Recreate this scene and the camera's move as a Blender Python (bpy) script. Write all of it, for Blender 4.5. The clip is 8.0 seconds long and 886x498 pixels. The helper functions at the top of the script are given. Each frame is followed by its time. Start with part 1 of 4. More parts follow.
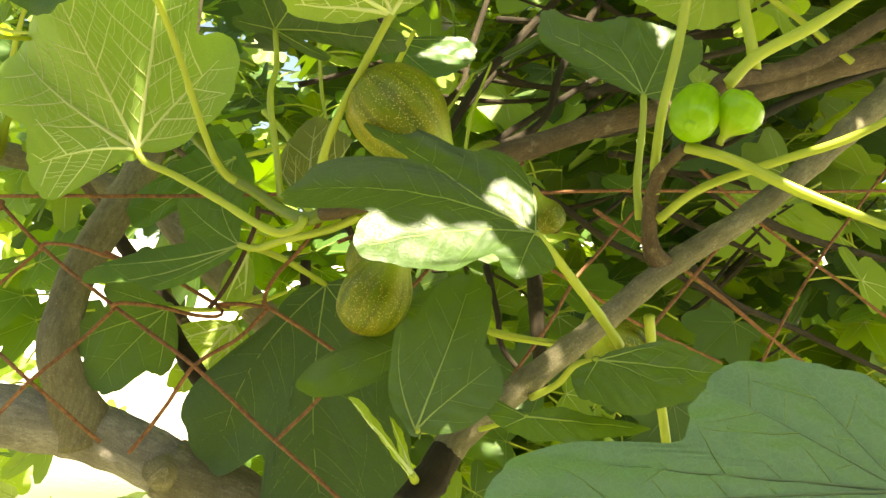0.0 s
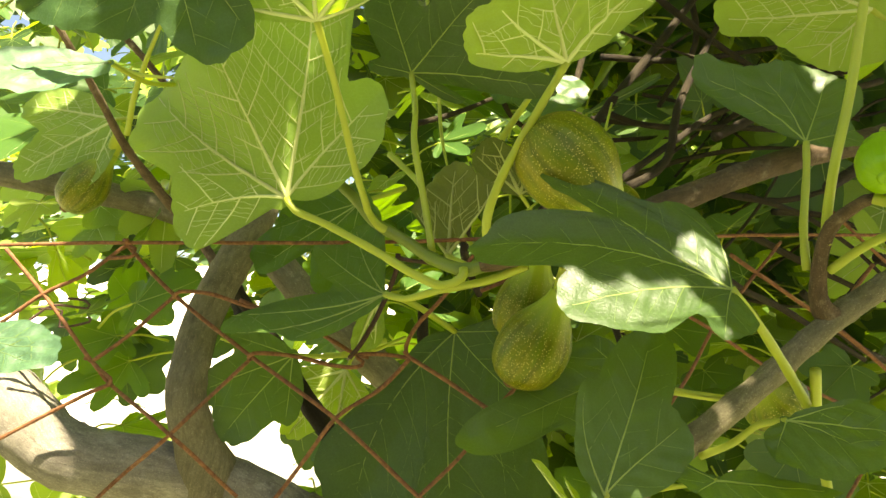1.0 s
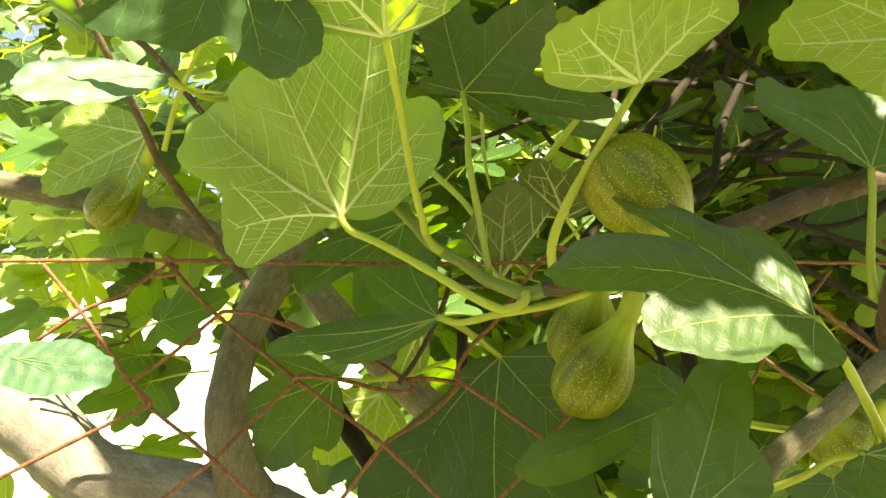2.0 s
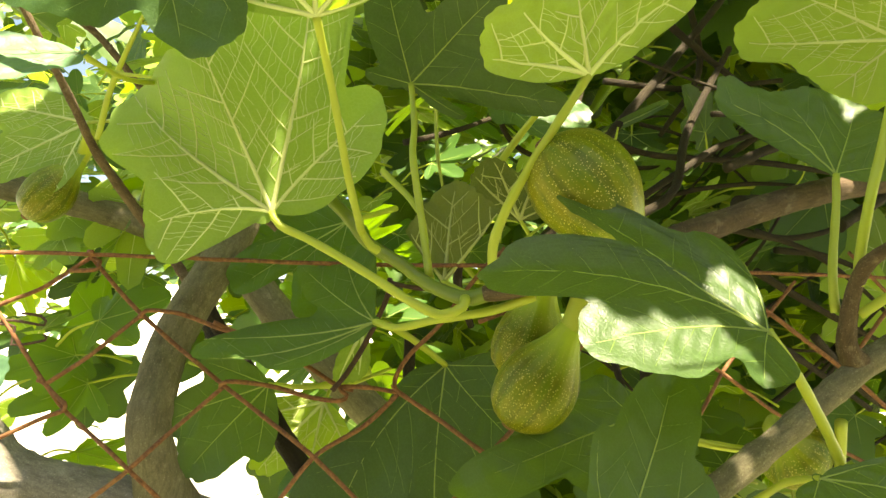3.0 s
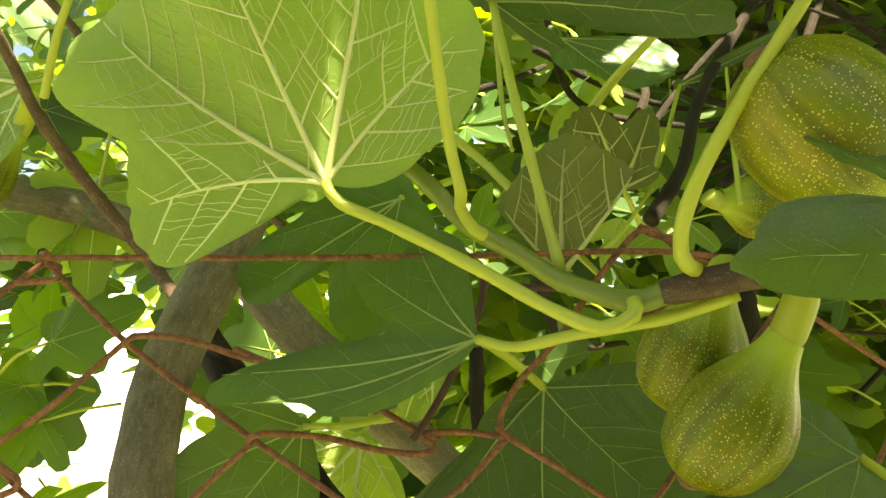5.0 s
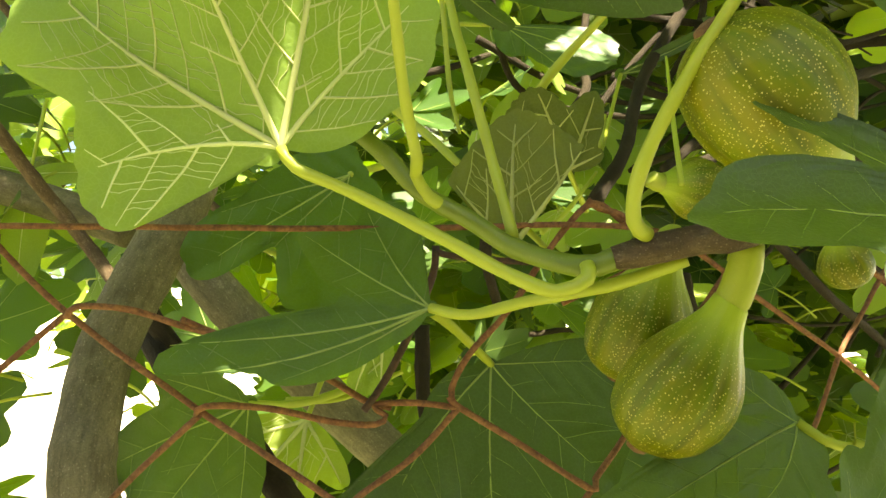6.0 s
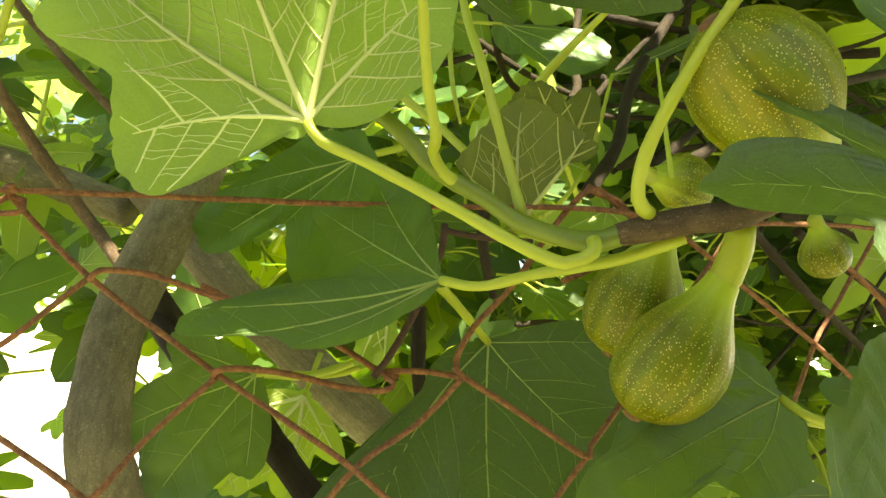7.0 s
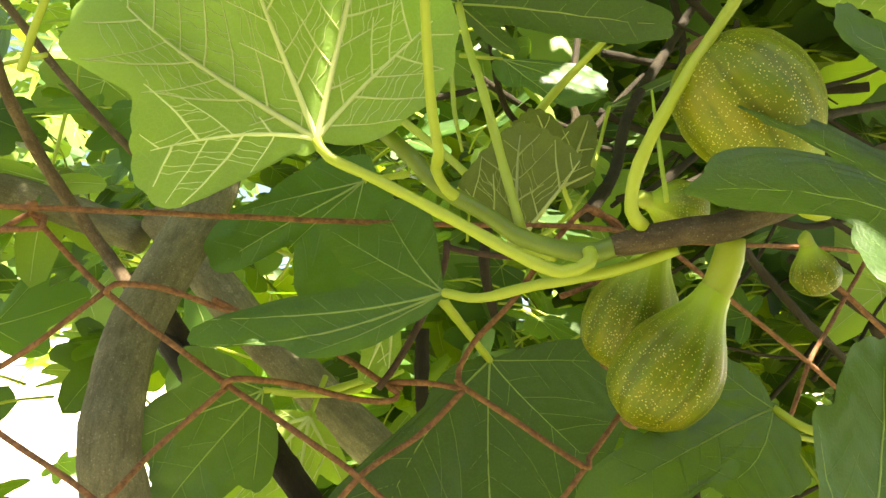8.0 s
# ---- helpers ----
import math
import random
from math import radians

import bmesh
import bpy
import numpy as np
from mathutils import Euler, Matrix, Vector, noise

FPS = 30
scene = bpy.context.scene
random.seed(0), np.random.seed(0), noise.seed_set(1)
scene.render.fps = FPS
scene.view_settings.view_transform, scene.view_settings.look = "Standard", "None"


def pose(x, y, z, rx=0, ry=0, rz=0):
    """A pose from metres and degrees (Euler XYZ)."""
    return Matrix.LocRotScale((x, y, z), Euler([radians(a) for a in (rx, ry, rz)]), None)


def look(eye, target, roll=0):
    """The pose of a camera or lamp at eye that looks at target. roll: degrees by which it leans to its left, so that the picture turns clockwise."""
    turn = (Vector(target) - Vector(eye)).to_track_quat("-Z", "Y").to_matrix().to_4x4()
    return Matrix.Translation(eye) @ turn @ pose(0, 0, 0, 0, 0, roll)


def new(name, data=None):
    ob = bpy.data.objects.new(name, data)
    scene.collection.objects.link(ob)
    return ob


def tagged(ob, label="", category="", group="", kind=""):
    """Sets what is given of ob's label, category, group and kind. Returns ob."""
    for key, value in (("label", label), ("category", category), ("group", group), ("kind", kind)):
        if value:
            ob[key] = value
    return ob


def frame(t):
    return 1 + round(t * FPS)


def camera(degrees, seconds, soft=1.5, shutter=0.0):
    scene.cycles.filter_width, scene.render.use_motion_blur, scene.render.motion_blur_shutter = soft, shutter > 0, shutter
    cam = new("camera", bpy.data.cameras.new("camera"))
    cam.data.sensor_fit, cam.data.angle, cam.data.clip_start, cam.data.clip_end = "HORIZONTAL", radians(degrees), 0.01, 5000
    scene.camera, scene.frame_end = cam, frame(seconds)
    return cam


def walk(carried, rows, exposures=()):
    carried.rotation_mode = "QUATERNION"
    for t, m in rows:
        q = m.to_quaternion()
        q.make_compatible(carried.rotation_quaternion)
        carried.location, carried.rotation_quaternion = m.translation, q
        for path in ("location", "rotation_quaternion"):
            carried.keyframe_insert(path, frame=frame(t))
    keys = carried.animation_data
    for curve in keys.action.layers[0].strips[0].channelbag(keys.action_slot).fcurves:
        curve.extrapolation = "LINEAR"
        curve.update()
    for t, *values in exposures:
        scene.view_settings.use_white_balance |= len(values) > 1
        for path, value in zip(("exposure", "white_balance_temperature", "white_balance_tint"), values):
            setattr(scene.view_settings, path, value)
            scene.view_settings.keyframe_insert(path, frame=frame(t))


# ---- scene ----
cam = camera(54.0, 8.0)
PATH = [
    (0, (0.185, -0.023, 1.39), (0.058, 1.965, 1.57), 0.7),
    (0.5, (0.146, -0.012, 1.403), (0.013, 1.97, 1.636), 0.7),
    (1, (0.104, -0.016, 1.405), (-0.049, 1.964, 1.639), 0.8),
    (1.2, (0.098, -0.016, 1.403), (-0.078, 1.96, 1.653), 0.8),
    (2.3, (0.061, 0.002, 1.407), (-0.044, 1.978, 1.7), 1.7),
    (2.5, (0.07, 0.009, 1.403), (-0.024, 1.984, 1.704), 1.7),
    (3, (0.087, 0.025, 1.408), (-0.002, 2.0, 1.709), 2.8),
    (3.5, (0.073, 0.043, 1.416), (-0.009, 2.019, 1.717), 3.1),
    (4, (0.024, 0.102, 1.433), (-0.015, 2.079, 1.733), 2.4),
    (4.5, (0.014, 0.148, 1.439), (0.022, 2.126, 1.733), 1.2),
    (4.7, (0.014, 0.161, 1.432), (0.036, 2.142, 1.705), 0.5),
    (5.8, (0.015, 0.167, 1.42), (0.155, 2.143, 1.696), -0.4),
    (6, (0.006, 0.166, 1.413), (0.206, 2.135, 1.701), -0.3),
    (6.5, (-0.004, 0.158, 1.408), (0.248, 2.121, 1.695), 0.2),
    (7, (-0.012, 0.152, 1.398), (0.262, 2.11, 1.705), 1.0),
    (7.5, (0.003, 0.144, 1.39), (0.268, 2.092, 1.756), 1.3),
    (8, (-0.013, 0.141, 1.383), (0.249, 2.08, 1.796), 1.0),
]
walk(cam, [(t, look(eye, target, roll)) for t, eye, target, roll in PATH], [(0, 2.78, 8300, 10), (0.5, 2.80, 8300, 10), (1.0, 2.48, 8300, 10), (2.4, 2.66, 8300, 10), (4.6, 2.70, 8300, 10), (6, 2.80, 8300, 10), (7, 2.84, 8100, 10), (8, 2.96, 7600, 11)])

# ---- world, sun, exposure ----
SUN_EL, SUN_ROT = radians(62), radians(150)
world = bpy.data.worlds.new("sky")
scene.world = world
world.use_nodes = True
wn = world.node_tree
sky = wn.nodes.new("ShaderNodeTexSky")
sky.sky_type, sky.sun_disc = "NISHITA", False
sky.sun_elevation, sky.sun_rotation = SUN_EL, SUN_ROT
wn.links.new(sky.outputs[0], wn.nodes["Background"].inputs["Color"])
wn.nodes["Background"].inputs["Strength"].default_value = 0.051
sun_dir = Vector((math.sin(SUN_ROT) * math.cos(SUN_EL), math.cos(SUN_ROT) * math.cos(SUN_EL), math.sin(SUN_EL)))
sun = new("sun", bpy.data.lights.new("sun", "SUN"))
sun.data.energy, sun.data.angle, sun.data.color = 5.0, radians(0.55), (1.0, 0.95, 0.86)
sun.matrix_world = look(sun_dir * 8, (0, 0, 0))


# ---- materials ----
class Nodes:
    """A small shorthand for building a node material."""

    def __init__(self, name):
        self.mat = bpy.data.materials.new(name)
        self.mat.use_nodes = True
        self.tree = self.mat.node_tree
        self.tree.nodes.clear()

    def add(self, kind, **values):
        node = self.tree.nodes.new("ShaderNode" + kind)
        for key, value in values.items():
            key = key.replace("_", " ")
            if key in ("blend type", "data type", "feature", "operation", "noise dimensions"):
                if key == "blend type":
                    node.blend_type = value
                elif key == "data type":
                    node.data_type = value
                elif key == "feature":
                    node.feature = value
                else:
                    node.operation = value
            elif hasattr(value, "links"):
                self.tree.links.new(value, node.inputs[key])
            else:
                node.inputs[key].default_value = value
        return node

    def link(self, a, b):
        self.tree.links.new(a, b)

    def ramp(self, fac, stops):
        node = self.tree.nodes.new("ShaderNodeValToRGB")
        while len(node.color_ramp.elements) < len(stops):
            node.color_ramp.elements.new(0.5)
        for el, (at, col) in zip(node.color_ramp.elements, stops):
            el.position, el.color = at, (*col, 1) if len(col) == 3 else col
        self.link(fac, node.inputs[0])
        return node.outputs[0]

    def mix(self, fac, a, b, how="MIX"):
        node = self.tree.nodes.new("ShaderNodeMix")
        node.data_type, node.blend_type = "RGBA", how
        for value, slot in ((fac, 0), (a, 6), (b, 7)):
            if hasattr(value, "links"):
                self.link(value, node.inputs[slot])
            elif slot == 0:
                node.inputs[slot].default_value = value
            else:
                node.inputs[slot].default_value = (*value, 1)
        return node.outputs[2]

    def math(self, how, a, b=0.0):
        node = self.tree.nodes.new("ShaderNodeMath")
        node.operation = how
        for value, slot in ((a, 0), (b, 1)):
            if hasattr(value, "links"):
                self.link(value, node.inputs[slot])
            else:
                node.inputs[slot].default_value = value
        return node.outputs[0]

    def noise(self, where, scale, detail=4.0, rough=0.55):
        node = self.add("TexNoise", Scale=scale, Detail=detail, Roughness=rough)
        self.link(where, node.inputs["Vector"])
        return node.outputs["Fac"]

    def cells(self, where, scale, feature="F1", rand=1.0):
        node = self.tree.nodes.new("ShaderNodeTexVoronoi")
        node.feature = feature
        node.inputs["Scale"].default_value = scale
        node.inputs["Randomness"].default_value = rand
        self.link(where, node.inputs["Vector"])
        return node.outputs["Distance"]

    def bump(self, height, strength, distance):
        return self.add("Bump", Strength=strength, Distance=distance, Height=height).outputs[0]

    def out(self, shader):
        node = self.tree.nodes.new("ShaderNodeOutputMaterial")
        self.link(shader, node.inputs["Surface"])
        return self.mat


def leaf_material(name, low, high, glow, rough, sheen, through_share, cell=460):
    """Leaf blade: fine net of veinlets, mottling, waxy gloss, and light passing through."""
    n = Nodes(name)
    uv = n.add("UVMap").outputs[0]
    rnd = n.add("ObjectInfo").outputs["Random"]
    isl = n.add("NewGeometry").outputs["Random Per Island"]
    big = n.noise(uv, 38, 3)
    fine = n.noise(uv, 900, 2)
    bent = n.add("VectorMath", operation="ADD")
    wob = n.add("TexNoise", Scale=120.0, Detail=1.0)
    n.link(uv, wob.inputs["Vector"])
    wv = n.add("VectorMath", operation="SCALE", Scale=0.004)
    n.link(wob.outputs["Color"], wv.inputs[0])
    n.link(uv, bent.inputs[0])
    n.link(wv.outputs[0], bent.inputs[1])
    net = n.cells(bent.outputs[0], cell, "DISTANCE_TO_EDGE")
    net_mask = n.ramp(net, [(0.0, (1, 1, 1)), (0.05, (0.3, 0.3, 0.3)), (0.12, (0, 0, 0))])
    col = n.mix(big, low, high)
    vary = n.math("ADD", n.math("MULTIPLY", n.math("FRACT", n.math("ADD", rnd, isl)), 0.5), 0.75)
    varied = n.add("HueSaturation", Color=col)
    n.link(vary, varied.inputs["Value"])
    n.link(n.math("ADD", n.math("MULTIPLY", rnd, 0.03), 0.485), varied.inputs["Hue"])
    col = n.mix(n.math("MULTIPLY", net_mask, 0.30), varied.outputs[0], tuple(min(1, c * 1.9 + 0.02) for c in high))
    col = n.mix(n.math("MULTIPLY", n.ramp(n.noise(uv, 75, 5), [(0.66, (0, 0, 0)), (0.78, (1, 1, 1))]), 0.25), col, (0.16, 0.13, 0.05))
    pucker = n.noise(uv, 210, 2, 0.5)
    height = n.math("ADD", n.math("MULTIPLY", pucker, 0.6), n.math("ADD", n.math("MULTIPLY", net_mask, -0.10), n.math("MULTIPLY", fine, 0.35)))
    normal = n.bump(height, 0.5, 0.0009)
    skin = n.add("BsdfPrincipled", Roughness=rough, Normal=normal)
    n.link(col, skin.inputs["Base Color"])
    skin.inputs["Specular IOR Level"].default_value = sheen
    n.link(n.math("ADD", n.math("MULTIPLY", fine, 0.18), rough - 0.09), skin.inputs["Roughness"])
    lit = n.add("HueSaturation", Color=n.mix(n.math("MULTIPLY", net_mask, 0.3), n.mix(big, glow, tuple(c * 0.82 for c in glow)), tuple(c * 0.6 for c in glow)))
    n.link(vary, lit.inputs["Value"])
    trans = n.add("BsdfTranslucent")
    n.link(lit.outputs[0], trans.inputs["Color"])
    both = n.add("MixShader", Fac=through_share)
    n.link(skin.outputs[0], both.inputs[1])
    n.link(trans.outputs[0], both.inputs[2])
    return n.out(both.outputs[0])


def bark_material(name, dark, mid, pale, scale=1.0):
    n = Nodes(name)
    at = n.add("TexCoord").outputs["Object"]
    uv = n.add("UVMap").outputs[0]
    rnd = n.add("ObjectInfo").outputs["Random"]
    stretch = n.add("Mapping", Scale=(1, 0.25, 1))
    n.link(uv, stretch.inputs["Vector"])
    grain = n.noise(stretch.outputs[0], 420 * scale, 5, 0.65)
    patch = n.noise(at, 45 * scale, 4)
    lich = n.ramp(n.noise(at, 85 * scale, 6, 0.7), [(0.56, (0, 0, 0)), (0.68, (1, 1, 1))])
    spots = n.ramp(n.cells(at, 620 * scale), [(0.0, (1, 1, 1)), (0.13, (1, 1, 1)), (0.22, (0, 0, 0))])
    speck = n.noise(at, 1100 * scale, 6, 0.75)
    crack = n.ramp(n.noise(stretch.outputs[0], 160 * scale, 6, 0.75), [(0.42, (1, 1, 1)), (0.50, (0, 0, 0))])
    col = n.mix(n.ramp(patch, [(0.3, (0, 0, 0)), (0.7, (1, 1, 1))]), dark, mid)
    col = n.mix(n.math("MULTIPLY", lich, 0.55), col, pale)
    col = n.mix(n.math("MULTIPLY", spots, 0.5), col, tuple(min(1, c * 1.3) for c in pale))
    col = n.mix(n.math("MULTIPLY", n.ramp(speck, [(0.35, (1, 1, 1)), (0.6, (0, 0, 0))]), 0.5), col, tuple(c * 0.4 for c in dark))
    col = n.mix(n.math("MULTIPLY", crack, 0.3), col, tuple(c * 0.5 for c in dark))
    col = n.mix(n.math("MULTIPLY", n.ramp(grain, [(0.3, (1, 1, 1)), (0.55, (0, 0, 0))]), 0.55), col, tuple(c * 0.45 for c in dark))
    hs = n.add("HueSaturation", Color=col)
    n.link(n.math("ADD", n.math("MULTIPLY", rnd, 0.3), 0.85), hs.inputs["Value"])
    height = n.math("ADD", n.math("MULTIPLY", grain, 0.7), n.math("ADD", n.math("MULTIPLY", speck, 0.8), n.math("MULTIPLY", spots, 0.15)))
    skin = n.add("BsdfPrincipled", Roughness=0.8, Normal=n.bump(height, 0.85, 0.0018))
    n.link(hs.outputs[0], skin.inputs["Base Color"])
    skin.inputs["Specular IOR Level"].default_value = 0.3
    return n.out(skin.outputs[0])


def stalk_material(name, a, b, speck, glow):
    """Green stalks: waxy skin, fine length-wise lines and a few pale specks."""
    n = Nodes(name)
    at = n.add("TexCoord").outputs["Object"]
    rnd = n.add("ObjectInfo").outputs["Random"]
    col = n.mix(n.noise(at, 70, 3), a, b)
    dots = n.ramp(n.cells(at, 520), [(0.0, (1, 1, 1)), (0.1, (1, 1, 1)), (0.17, (0, 0, 0))])
    col = n.mix(n.math("MULTIPLY", dots, 0.3), col, speck)
    scar = n.ramp(n.noise(at, 160, 5, 0.7), [(0.67, (0, 0, 0)), (0.74, (1, 1, 1))])
    col = n.mix(n.math("MULTIPLY", scar, 0.4), col, (0.16, 0.10, 0.04))
    hs = n.add("HueSaturation", Color=col)
    n.link(n.math("ADD", n.math("MULTIPLY", rnd, 0.3), 0.85), hs.inputs["Value"])
    skin = n.add("BsdfPrincipled", Roughness=0.42, Normal=n.bump(n.noise(at, 700, 3), 0.25, 0.0005))
    n.link(hs.outputs[0], skin.inputs["Base Color"])
    trans = n.add("BsdfTranslucent", Color=(*glow, 1))
    both = n.add("MixShader", Fac=0.22)
    n.link(skin.outputs[0], both.inputs[1])
    n.link(trans.outputs[0], both.inputs[2])
    return n.out(both.outputs[0])


def fig_material(name, green, olive, rib, dot, rough, dots=1.0):
    """Fig skin: length-wise ribs, darker between, with small pale dots and a waxy bloom."""
    n = Nodes(name)
    uv = n.add("UVMap").outputs[0]
    at = n.add("TexCoord").outputs["Object"]
    sep = n.add("SeparateXYZ", Vector=uv)
    u, v = sep.outputs[0], sep.outputs[1]
    stripe = n.add("Mapping", Scale=(26, 2.2, 1))
    n.link(uv, stripe.inputs["Vector"])
    bands = n.noise(stripe.outputs[0], 1.0, 3)
    patch = n.noise(at, 55, 3)
    ribs = n.math("ADD", n.math("COSINE", n.math("MULTIPLY", u, 11 * 6.28319)), n.math("MULTIPLY", n.math("COSINE", n.math("MULTIPLY", u, 17 * 6.28319)), 0.6))
    furrow = n.ramp(n.math("ADD", n.math("MULTIPLY", ribs, 0.25), n.math("MULTIPLY", n.math("ADD", bands, patch), 0.7)), [(0.40, (1, 1, 1)), (0.62, (0, 0, 0))])
    col = n.mix(n.ramp(bands, [(0.38, (0, 0, 0)), (0.62, (1, 1, 1))]), green, olive)
    col = n.mix(n.math("MULTIPLY", n.ramp(patch, [(0.4, (0, 0, 0)), (0.7, (1, 1, 1))]), 0.48), col, rib)
    col = n.mix(n.math("MULTIPLY", furrow, 0.42 * dots), col, tuple(c * 0.36 for c in green))
    neck = n.ramp(v, [(0.62, (0, 0, 0)), (0.90, (1, 1, 1))])
    col = n.mix(neck, col, (0.33, 0.44, 0.04))
    pts = n.ramp(n.cells(at, 900, rand=1.0), [(0.0, (1, 1, 1)), (0.15, (1, 1, 1)), (0.29, (0, 0, 0))])
    few = n.ramp(n.noise(at, 130, 3), [(0.34, (0.25, 0.25, 0.25)), (0.55, (1, 1, 1))])
    keep = n.math("MULTIPLY", n.math("MULTIPLY", pts, few), n.math("SUBTRACT", 1.0, neck))
    col = n.mix(n.math("MULTIPLY", keep, 0.95 * dots), col, dot)
    height = n.math("ADD", n.math("MULTIPLY", keep, 0.5), n.math("MULTIPLY", bands, 0.8))
    skin = n.add("BsdfPrincipled", Roughness=rough, Normal=n.bump(height, 0.5, 0.0008))
    n.link(col, skin.inputs["Base Color"])
    skin.inputs["Specular IOR Level"].default_value = 0.32
    return n.out(skin.outputs[0])


def rust_material(name, a, b, c):
    n = Nodes(name)
    at = n.add("TexCoord").outputs["Object"]
    col = n.mix(n.ramp(n.noise(at, 260, 6, 0.75), [(0.38, (0, 0, 0)), (0.60, (1, 1, 1))]), a, b)
    col = n.mix(n.math("MULTIPLY", n.ramp(n.noise(at, 700, 3), [(0.5, (0, 0, 0)), (0.7, (1, 1, 1))]), 0.6), col, c)
    skin = n.add("BsdfPrincipled", Roughness=0.85, Metallic=0.15, Normal=n.bump(n.noise(at, 1500, 4, 0.7), 0.8, 0.0006))
    n.link(col, skin.inputs["Base Color"])
    return n.out(skin.outputs[0])


def ground_material():
    n = Nodes("dry_grass_soil")
    at = n.add("TexCoord").outputs["Object"]
    col = n.mix(n.ramp(n.noise(at, 0.9, 5), [(0.40, (0, 0, 0)), (0.60, (1, 1, 1))]), (0.27, 0.24, 0.17), (0.13, 0.21, 0.05))
    col = n.mix(n.math("MULTIPLY", n.noise(at, 60, 6, 0.7), 0.6), col, (0.36, 0.33, 0.23))
    skin = n.add("BsdfPrincipled", Roughness=0.95, Normal=n.bump(n.noise(at, 40, 6, 0.7), 0.8, 0.02))
    n.link(col, skin.inputs["Base Color"])
    return n.out(skin.outputs[0])


def plaster_material(name, a, b):
    n = Nodes(name)
    at = n.add("TexCoord").outputs["Object"]
    col = n.mix(n.noise(at, 2.0, 6), a, b)
    skin = n.add("BsdfPrincipled", Roughness=0.9, Normal=n.bump(n.noise(at, 60, 5), 0.4, 0.004))
    n.link(col, skin.inputs["Base Color"])
    return n.out(skin.outputs[0])


MATS = {
    "top": leaf_material("leaf_upper", (0.028, 0.064, 0.016), (0.044, 0.094, 0.022), (0.24, 0.44, 0.014), 0.43, 0.45, 0.25),
    "under": leaf_material("leaf_underside", (0.22, 0.335, 0.066), (0.30, 0.425, 0.10), (0.41, 0.61, 0.014), 0.48, 0.55, 0.50),
    # bluish glossy copy of leaf_upper: the sky's reflection is put into the colour
    "waxy_skylit": leaf_material("leaf_upper_waxy_skylit", (0.036, 0.100, 0.042), (0.052, 0.135, 0.056), (0.22, 0.46, 0.05), 0.55, 0.8, 0.14),
    # lighter copy of leaf_upper: light on and through the leaf is in the colour
    "mid": leaf_material("leaf_upper_lit", (0.042, 0.098, 0.016), (0.060, 0.130, 0.024), (0.25, 0.46, 0.010), 0.45, 0.40, 0.40),
    # darker olive copy of leaf_underside, with the shade put into its colour
    "olive": leaf_material("leaf_underside_shaded", (0.085, 0.110, 0.026), (0.120, 0.150, 0.036), (0.26, 0.34, 0.014), 0.55, 0.32, 0.35),
    "vein_mid": stalk_material("vein_lit_leaf", (0.26, 0.36, 0.075), (0.34, 0.43, 0.11), (0.4, 0.5, 0.15), (0.4, 0.55, 0.06)),
    "vein_olive": stalk_material("vein_shaded", (0.42, 0.46, 0.14), (0.50, 0.54, 0.18), (0.5, 0.55, 0.2), (0.45, 0.5, 0.08)),
    "vein_waxy_skylit": stalk_material("vein_waxy_skylit", (0.10, 0.17, 0.07), (0.14, 0.22, 0.09), (0.2, 0.28, 0.1), (0.25, 0.4, 0.06)),
    "vein_top": stalk_material("vein_upper", (0.26, 0.36, 0.075), (0.34, 0.43, 0.11), (0.4, 0.5, 0.15), (0.4, 0.55, 0.06)),
    "vein_faint": stalk_material("vein_fine", (0.12, 0.20, 0.035), (0.16, 0.25, 0.05), (0.2, 0.28, 0.08), (0.25, 0.4, 0.03)),
    "vein_under": stalk_material("vein_underside", (0.66, 0.75, 0.30), (0.74, 0.81, 0.38), (0.6, 0.66, 0.35), (0.6, 0.66, 0.12)),
    "petiole": stalk_material("petiole_green", (0.36, 0.45, 0.045), (0.45, 0.52, 0.07), (0.55, 0.56, 0.18), (0.55, 0.6, 0.04)),
    "green_bark": stalk_material("young_bark", (0.14, 0.20, 0.022), (0.21, 0.28, 0.036), (0.40, 0.38, 0.2), (0.2, 0.3, 0.03)),
    "bark": bark_material("grey_bark", (0.165, 0.148, 0.080), (0.31, 0.280, 0.165), (0.46, 0.42, 0.28)),
    "bark_pale": bark_material("pale_grey_bark", (0.23, 0.21, 0.16), (0.40, 0.37, 0.29), (0.58, 0.55, 0.46)),
    "bark_brown": bark_material("reddish_brown_bark", (0.10, 0.066, 0.034), (0.22, 0.155, 0.085), (0.40, 0.33, 0.21), 1.2),
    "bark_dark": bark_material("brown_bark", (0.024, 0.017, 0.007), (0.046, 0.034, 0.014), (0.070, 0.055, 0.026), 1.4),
    "fig": fig_material("fig_skin", (0.094, 0.150, 0.003), (0.160, 0.185, 0.005), (0.215, 0.168, 0.007), (0.66, 0.58, 0.17), 0.42),
    "fig_green": fig_material("young_fig_skin", (0.19, 0.40, 0.01), (0.22, 0.44, 0.015), (0.24, 0.44, 0.015), (0.3, 0.5, 0.06), 0.22, 0.1),
    "rust": rust_material("rusty_wire", (0.15, 0.060, 0.024), (0.30, 0.135, 0.056), (0.06, 0.030, 0.018)),
    "rust_dark": rust_material("dark_wire", (0.055, 0.035, 0.025), (0.10, 0.05, 0.032), (0.03, 0.02, 0.015)),
    "eye": rust_material("fig_eye_brown", (0.14, 0.07, 0.03), (0.22, 0.12, 0.05), (0.08, 0.04, 0.02)),
    "ground": ground_material(),
    "plaster": plaster_material("white_plaster", (0.86, 0.84, 0.79), (0.80, 0.77, 0.71)),
